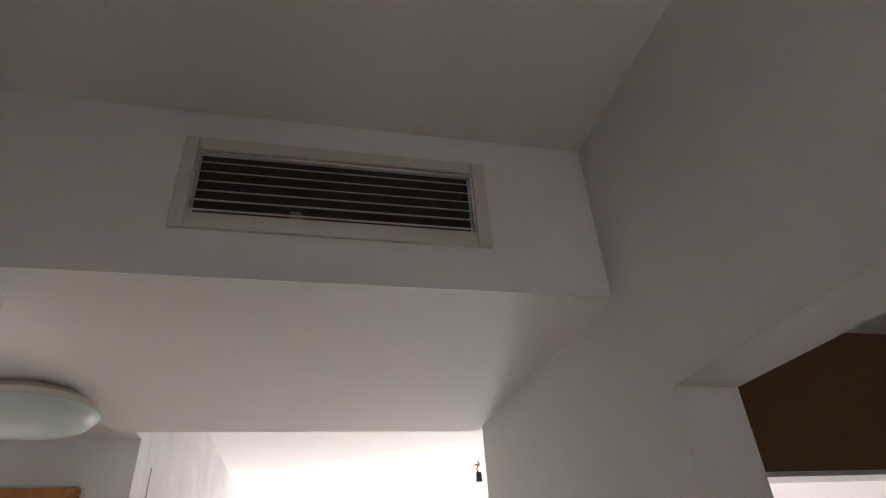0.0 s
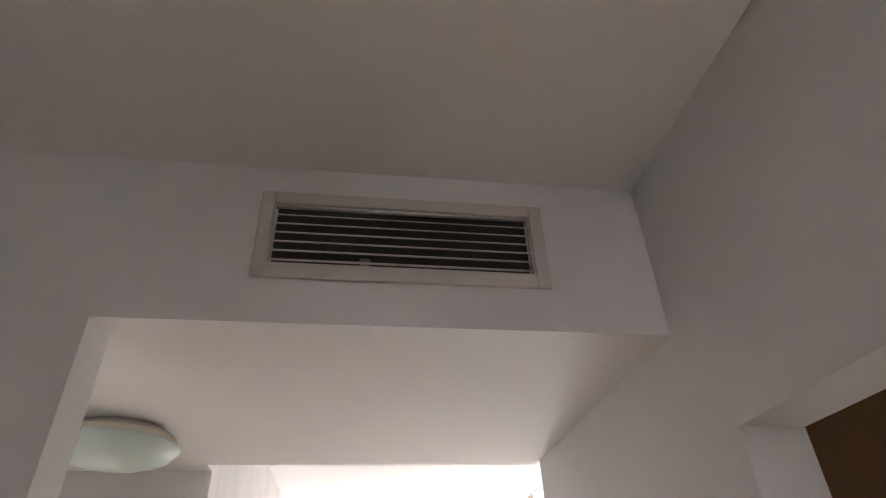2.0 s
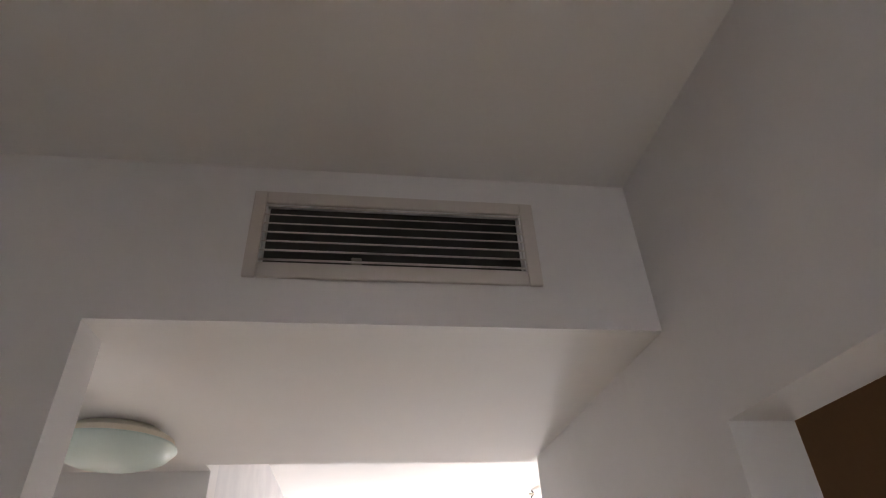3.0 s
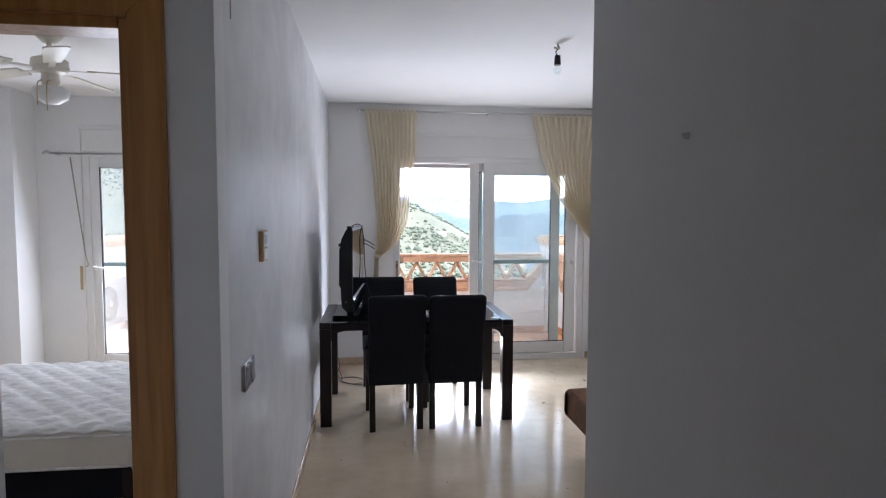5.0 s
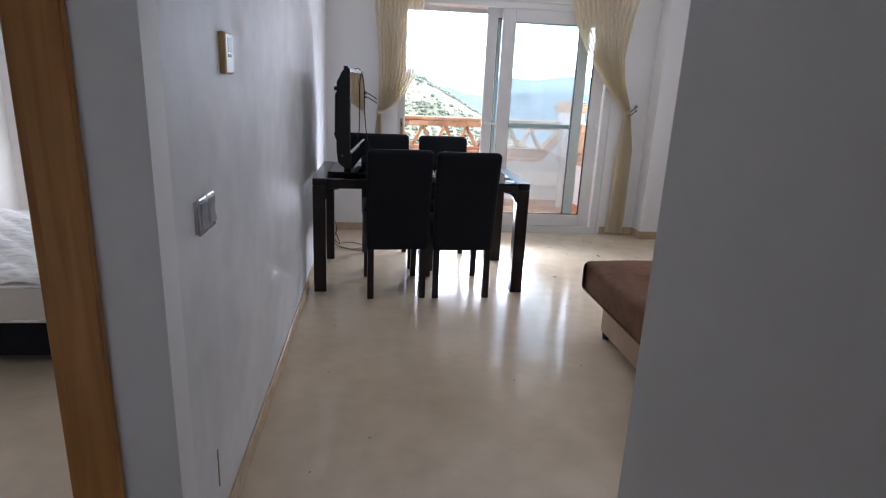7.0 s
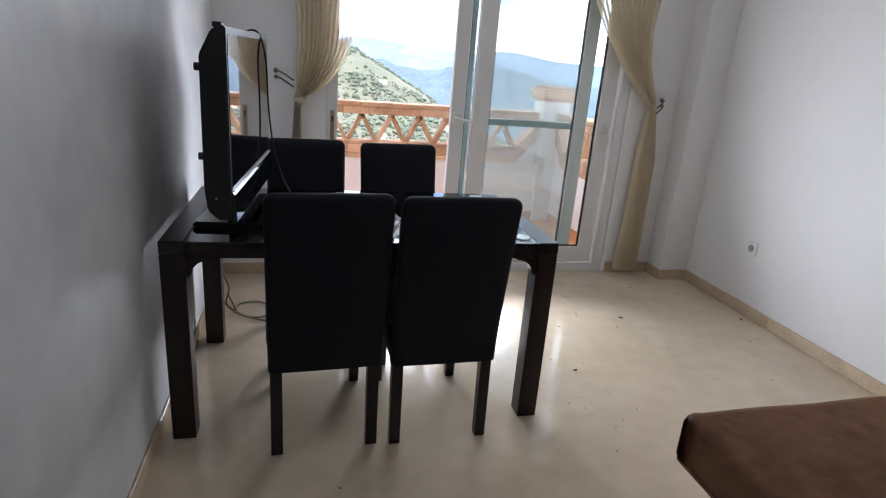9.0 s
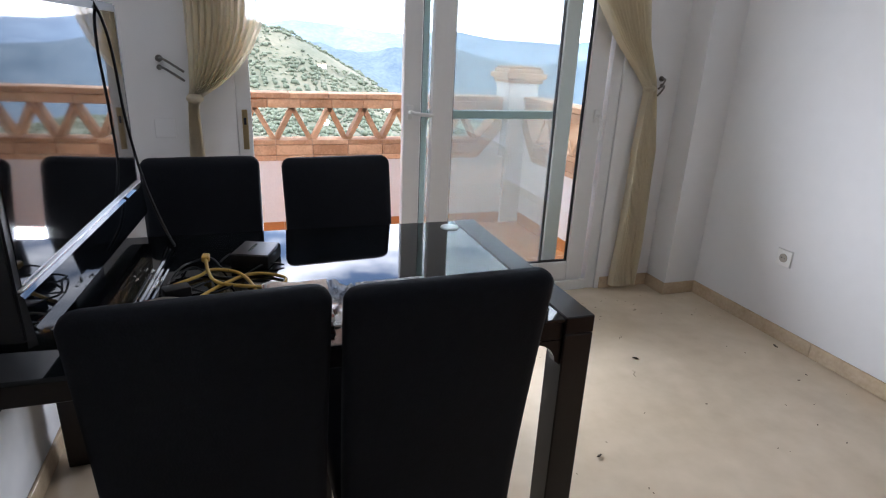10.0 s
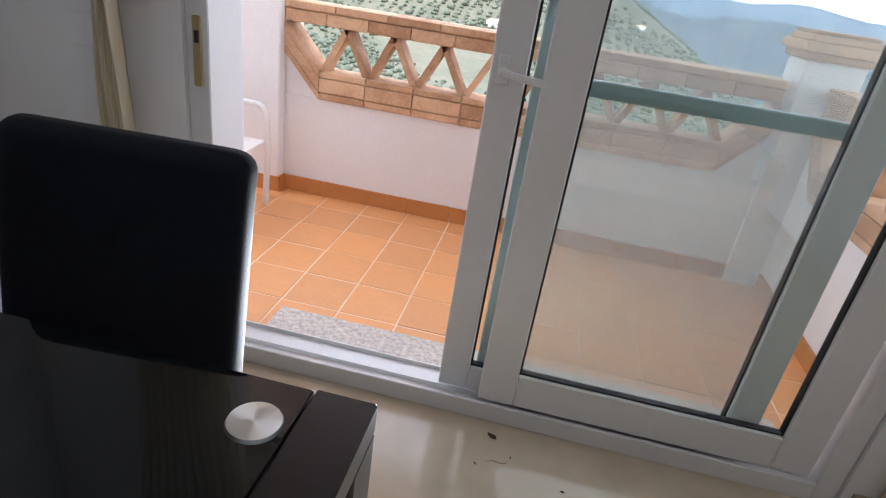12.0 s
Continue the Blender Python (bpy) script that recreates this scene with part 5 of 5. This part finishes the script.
def crumpled(name, c, r, h, seed, label, lobe=0.0, flat=0.45):
    """A wrinkled sheet of film: low in the middle, with folds that rise towards an uneven rim."""
    bm = B()
    n, m = 22, 72
    rings = []
    for i in range(n + 1):
        f = i / n
        ring = []
        for k in range(m):
            a = 2 * math.pi * k / m
            d = Vector((math.cos(a), math.sin(a), 0))
            q = 1 + 0.22 * noise.noise(d * 1.8 + Vector((seed, 0, 0))) + 0.10 * noise.noise(d * 5 + Vector((0, seed, 0)))
            u = max(0.0, (f - flat) / (1 - flat))
            up = math.sin(min(1.0, u * 1.12) * math.pi) ** 0.8 if u < 0.89 else 0.0
            fold = 0.55 + 0.9 * abs(noise.noise(d * 4.2 + Vector((f * 1.6, seed, 2)))) + 0.5 * noise.noise(d * 9 + Vector((f * 3, 0, seed)))
            side = 1 + lobe * max(0.0, math.cos(a - 0.35)) ** 2
            z = 0.0025 + h * up * max(0.1, fold) * side + 0.0012 * noise.noise(Vector((d.x * f * 30, d.y * f * 30, seed)))
            x, y = d.x * r[0] * q * f, d.y * r[1] * q * f
            ring.append(bm.verts.new((x + 0.006 * u * noise.noise((a * 5, f * 4, seed)), y + 0.006 * u * noise.noise((a * 5, f * 4, seed + 7)), max(0.0006, z))))
        rings.append(ring)
    for p, q in zip(rings, rings[1:]):
        for k in range(m):
            bm.faces.new((p[k], p[(k + 1) % m], q[(k + 1) % m], q[k]))
    bmesh.ops.remove_doubles(bm, verts=bm.verts[:], dist=0.0001)
    bmesh.ops.recalc_face_normals(bm, faces=bm.faces[:])
    t = thing(name, pose(*c), label, "plastic bag")
    part("film", bm, BAG, t, smooth=True)
    return t


crumpled("plastic_bag", (0.765, 4.975, TT), (0.138, 0.134), 0.017, 3, "crumpled clear plastic bag under the pinkish manual", 1.3, 0.62)
crumpled("plastic_wrap", (0.394, 5.202, TT), (0.04, 0.07), 0.022, 9, "crumpled clear plastic wrapping by the television", 0.0, 0.1)
plug = thing("power_adapter", pose(0.478, 5.101, TT, 0, 0, 20), "small black power adapter among the cables", "adapter")
smooth_by_angle(part("body", box(B(), -0.03, 0.03, -0.02, 0.02, 0, 0.026, 0.004, 2), BLACKPLASTIC, plug))

gc = thing("floor_cable", pose(0, 0, 0), "grey cable coiled on the floor under the table", "cable")
part("cable", tube(B(), [(0.03, 5.72, 0.35), (0.08, 5.80, 0.12), (0.14, 5.84, 0.012), (0.26, 5.78, 0.007), (0.34, 5.86, 0.007), (0.26, 5.98, 0.007), (0.15, 5.95, 0.01), (0.16, 5.82, 0.016), (0.30, 5.74, 0.007), (0.42, 5.82, 0.007)], 0.005), GREYCABLE, gc, smooth=True)
gc2 = thing("floor_cable", pose(0, 0, 0), "reddish cable hanging behind the table leg", "cable")
part("cable", tube(B(), [(0.10, 5.66, 0.33), (0.13, 5.72, 0.20), (0.11, 5.76, 0.10), (0.15, 5.78, 0.05), (0.12, 5.74, 0.16)], 0.004), surface("red_brown_jacket", (0.22, 0.07, 0.04), 0.5, bump=0), gc2, smooth=True)

# dry leaves and crumbs on the floor
rnd = random.Random(11)
spots = [(1.757, 5.109), (2.303, 5.662), (3.072, 5.589), (1.595, 6.393), (1.795, 6.217), (0.62, 4.45), (1.66, 4.80), (1.73, 4.66), (2.62, 6.12), (2.75, 6.05), (2.95, 6.02), (2.35, 6.15)]
for _ in range(22):
    spots.append((2.45 + 0.22 * rnd.gauss(0, 1), 6.22 + 0.07 * rnd.gauss(0, 1)))
for _ in range(46):
    spots.append((rnd.uniform(1.5, 3.05), rnd.uniform(4.4, 6.35)))
for _ in range(14):
    spots.append((rnd.uniform(0.2, 1.5), rnd.uniform(2.4, 4.4)))
leaves = []
for k in range(3):
    bm = B()
    pts = [(0.012, 0.0), (0.004, 0.006), (-0.011, 0.003), (-0.013, -0.003), (0.002, -0.005)]
    prism(bm, [(a * (1 + 0.3 * math.sin(k * 3 + j)), b * (1 + 0.4 * math.cos(k + j))) for j, (a, b) in enumerate(pts)], 2, 0.0, 0.003)
    for v in bm.verts:
        v.co.z += 0.003 * abs(math.sin(v.co.x * 180 + k))
    leaves.append(mesh_of("dry_leaf", bm, DEBRIS))
for k, (x, y) in enumerate(spots):
    o = new("dry_leaf", leaves[k % 3])
    s = rnd.uniform(0.9, 1.3) if k < 4 else rnd.uniform(0.2, 0.5)
    o.matrix_basis = pose(x, y, 0.001, 0, 0, rnd.uniform(0, 360)) @ Matrix.Scale(s, 4)
    tagged(o, "tiny dry leaf crumb on the marble floor", "debris", "crumbs on the floor")


for x, y, turn, l in ((1.95, 5.92, 20, 0.07), (2.10, 5.98, -35, 0.05), (2.05, 5.72, 80, 0.06), (2.22, 5.55, 65, 0.05), (1.72, 5.62, 110, 0.05), (2.36, 5.86, 40, 0.035), (1.62, 6.30, 10, 0.06), (2.0, 6.28, -8, 0.05)):
    stalk = new("dry_stalk", mesh_of("dry_stalk", tube(B(), [(-l / 2, 0, 0.0015), (-l / 6, 0.005, 0.0015), (l / 5, -0.003, 0.002), (l / 2, 0.004, 0.0015)], 0.0007, 5, 3), DEBRIS))
    stalk.matrix_basis = pose(x, y, 0, 0, 0, turn)
    tagged(stalk, "thin dry stalk lying on the marble floor", "debris", "crumbs on the floor")


# ---- land outside ----
def height(x, y):
    """A long hill that runs down from the left to the valley floor."""
    drop = -0.16 * max(0.0, x - 40) * min(1, max(0, (y - 150) / 300)) - 0.10 * max(0.0, y - 520)
    base = -14 - 0.11 * min(y, 330) + max(drop, -150)
    crest = -70 + 84 / (1 + math.exp((x - 95) / 34)) + 0.16 * max(0.0, -x - 60) + 5 * noise.noise((x * 0.022, 5.0, 0)) + 2 * noise.noise((x * 0.07, 1.0, 0))
    swell = math.exp(-((y - 470) / (190 if y < 470 else 140)) ** 2)
    rough = 3.0 * noise.noise((x * 0.012, y * 0.012, 0)) + 1.6 * noise.noise((x * 0.05, y * 0.05, 3)) + 0.5 * noise.noise((x * 0.16, y * 0.16, 6))
    return base + max(0.0, crest - base) * swell + rough


def land():
    vs, fs = [], []
    ys = [9.5 * 1.045 ** k for k in range(112)]
    cols = 90
    for y in ys:
        half = 40 + y * 1.35
        for j in range(cols + 1):
            x = -half + 2 * half * j / cols
            vs.append((x, y, height(x, y)))
    for i in range(len(ys) - 1):
        for j in range(cols):
            a = i * (cols + 1) + j
            fs.append((a, a + 1, a + cols + 2, a + cols + 1))
    me = bpy.data.meshes.new("ground")
    me.from_pydata(vs, [], fs)
    me.materials.append(SOIL)
    for p in me.polygons:
        p.use_smooth = True
    return tagged(new("ground", me), "dry olive-grown hillside dropping into a valley", "ground", kind="structure")


land()


def groves():
    kinds = []
    for sub in (2, 1):
        bm = B()
        bmesh.ops.create_icosphere(bm, subdivisions=sub, radius=1.0)
        base = np.array([v.co[:] for v in bm.verts])
        faces = np.array([[v.index for v in f.verts] for f in bm.faces])
        bm.free()
        shapes = []
        for s in range(6):
            q = np.array([1 + 0.5 * noise.noise(Vector(v) * 2.2 + Vector((s * 5, 0, 0))) + 0.3 * noise.noise(Vector(v) * 5 + Vector((0, s * 3, 0))) for v in base])
            shapes.append(base * q[:, None] * np.array([1, 1, 0.75]))
        kinds.append((shapes, faces, len(base)))
    r = np.random.RandomState(4)
    vs, fs, n = [], [], 0
    for k in range(44000):
        y = 30 + 580 * r.rand() ** 1.15
        x = -y * 0.75 + y * 1.75 * r.rand()
        patch = noise.noise((x * 0.013, y * 0.013, 9))
        if patch < -0.25 + 0.25 * r.rand():
            continue
        if y < 330 and noise.noise((x * 0.02, y * 0.02, 2)) > 0.0:
            x, y = round(x / 5.0) * 5.0 + r.randn() * 0.5, round(y / 5.0) * 5.0 + r.randn() * 0.5
        shapes, faces, m = kinds[0 if y < 170 else 1]
        s = (0.42 + 0.8 * r.rand() ** 2 + (0.6 if r.rand() < 0.08 else 0.0)) * (0.95 if y < 250 else 1.15)
        vs.append(shapes[k % 6] * s + np.array([x, y, height(x, y) + 0.5 * s]))
        fs.append(faces + n)
        n += m
    vs, fs = np.concatenate(vs), np.concatenate(fs)
    me = bpy.data.meshes.new("olive_trees")
    me.from_pydata(vs.tolist(), [], fs.tolist())
    me.materials.append(LEAF)
    for p in me.polygons:
        p.use_smooth = True
    return tagged(new("olive_trees", me), "grey-green olive trees scattered over the far hillside", "trees", kind="stuff")


groves()


def farmhouse(x, y, s, turn):
    t = thing("farmhouse", pose(x, y, height(x, y) - 0.5, 0, 0, turn), "far white farmhouse with a tiled roof among trees", "house", "far houses")
    part("wall", box(B(), -4 * s, 4 * s, -2.5 * s, 2.5 * s, 0, 3.2 * s), EXTWALL, t)
    part("roof", prism(B(), [(-2.8 * s, 3.2 * s), (2.8 * s, 3.2 * s), (0, 4.4 * s)], 0, -4.3 * s, 4.3 * s), BRICK, t)
    for k in (-2.4, 0, 2.4):
        part("window", box(B(), (k - 0.4) * s, (k + 0.4) * s, -2.54 * s, -2.5 * s, 1.1 * s, 2.2 * s), SEAL, t)
    return t


rnd = random.Random(21)
for x, y in ((-18, 150), (12, 105), (30, 240), (-30, 300), (62, 330), (80, 350), (70, 300), (110, 420), (45, 370), (-60, 260)):
    farmhouse(x, y, rnd.uniform(0.5, 0.9), rnd.uniform(0, 90))


def ridge(name, dist, mean, rough, seed, mat, label, depth):
    """A far mountain chain as a relief strip round the view."""
    vs, fs = [], []
    n, m = 220, 10
    for i in range(n + 1):
        a = radians(-75 + 150 * i / n)
        crest = mean + rough * (0.75 * noise.noise((a * 5.3 + seed, seed, 0)) + 0.35 * noise.noise((a * 14 + seed, 2.0, 0)) + 0.12 * noise.noise((a * 45, seed, 4.0)))
        for j in range(m + 1):
            k = j / m
            d = dist - depth * k + depth * 0.12 * noise.noise((a * 18, k * 4, seed))
            z = crest - (crest + 330) * k ** 1.1 + 22 * noise.noise((a * 30, k * 5, seed)) * math.sin(k * math.pi)
            vs.append((d * math.sin(a), d * math.cos(a), z))
    for i in range(n):
        for j in range(m):
            b = i * (m + 1) + j
            fs.append((b, b + 1, b + m + 2, b + m + 1))
    me = bpy.data.meshes.new(name)
    me.from_pydata(vs, [], fs)
    me.materials.append(mat)
    for p in me.polygons:
        p.use_smooth = True
    return tagged(new(name, me), label, "mountains", kind="structure")


# Aerial haze is put into both ridges' blue base colour and glow.
ridge("backdrop_mountains_near", 1700, -18, 46, 3.0, glow("hazed_blue_green_mountain", (0.056, 0.075, 0.090), 0.3, (0.026, 0.046, 0.066), 0.014), "forested mountains across the valley, blue-green haze in their colour", 700)
ridge("backdrop_mountains_far", 2900, 58, 60, 8.0, glow("hazed_blue_mountain", (0.085, 0.115, 0.150), 0.45, (0.05, 0.078, 0.118), 0.008), "mountain chain on the horizon, blue haze in its colour", 900)


# ---- terrace floor tiles ----
pitch, gap = 0.245, 0.007
bm = box(B(), 0, pitch - gap, 0, pitch - gap, -0.008, 0.0, 0.002)
tile = mesh_of("tile", bm, TERRA)
ix = 0
x = 0.66 - 16 * 0.245
while x < 2.84 - 0.03:
    for iy in range(8):
        y = 6.735 + iy * pitch - 0.0035
        if y < 6.63 or y > PY - 0.02:
            continue
        o = new("tile", tile)
        o.parent = tfloor
        o.matrix_basis = pose(x, y, TZ + 0.001 * math.sin(ix * 1.7 + iy * 2.3), 0.15 * math.sin(ix * 3.1 + iy), 0.15 * math.cos(ix + iy * 2.0), 0)
    x += pitch
    ix += 1
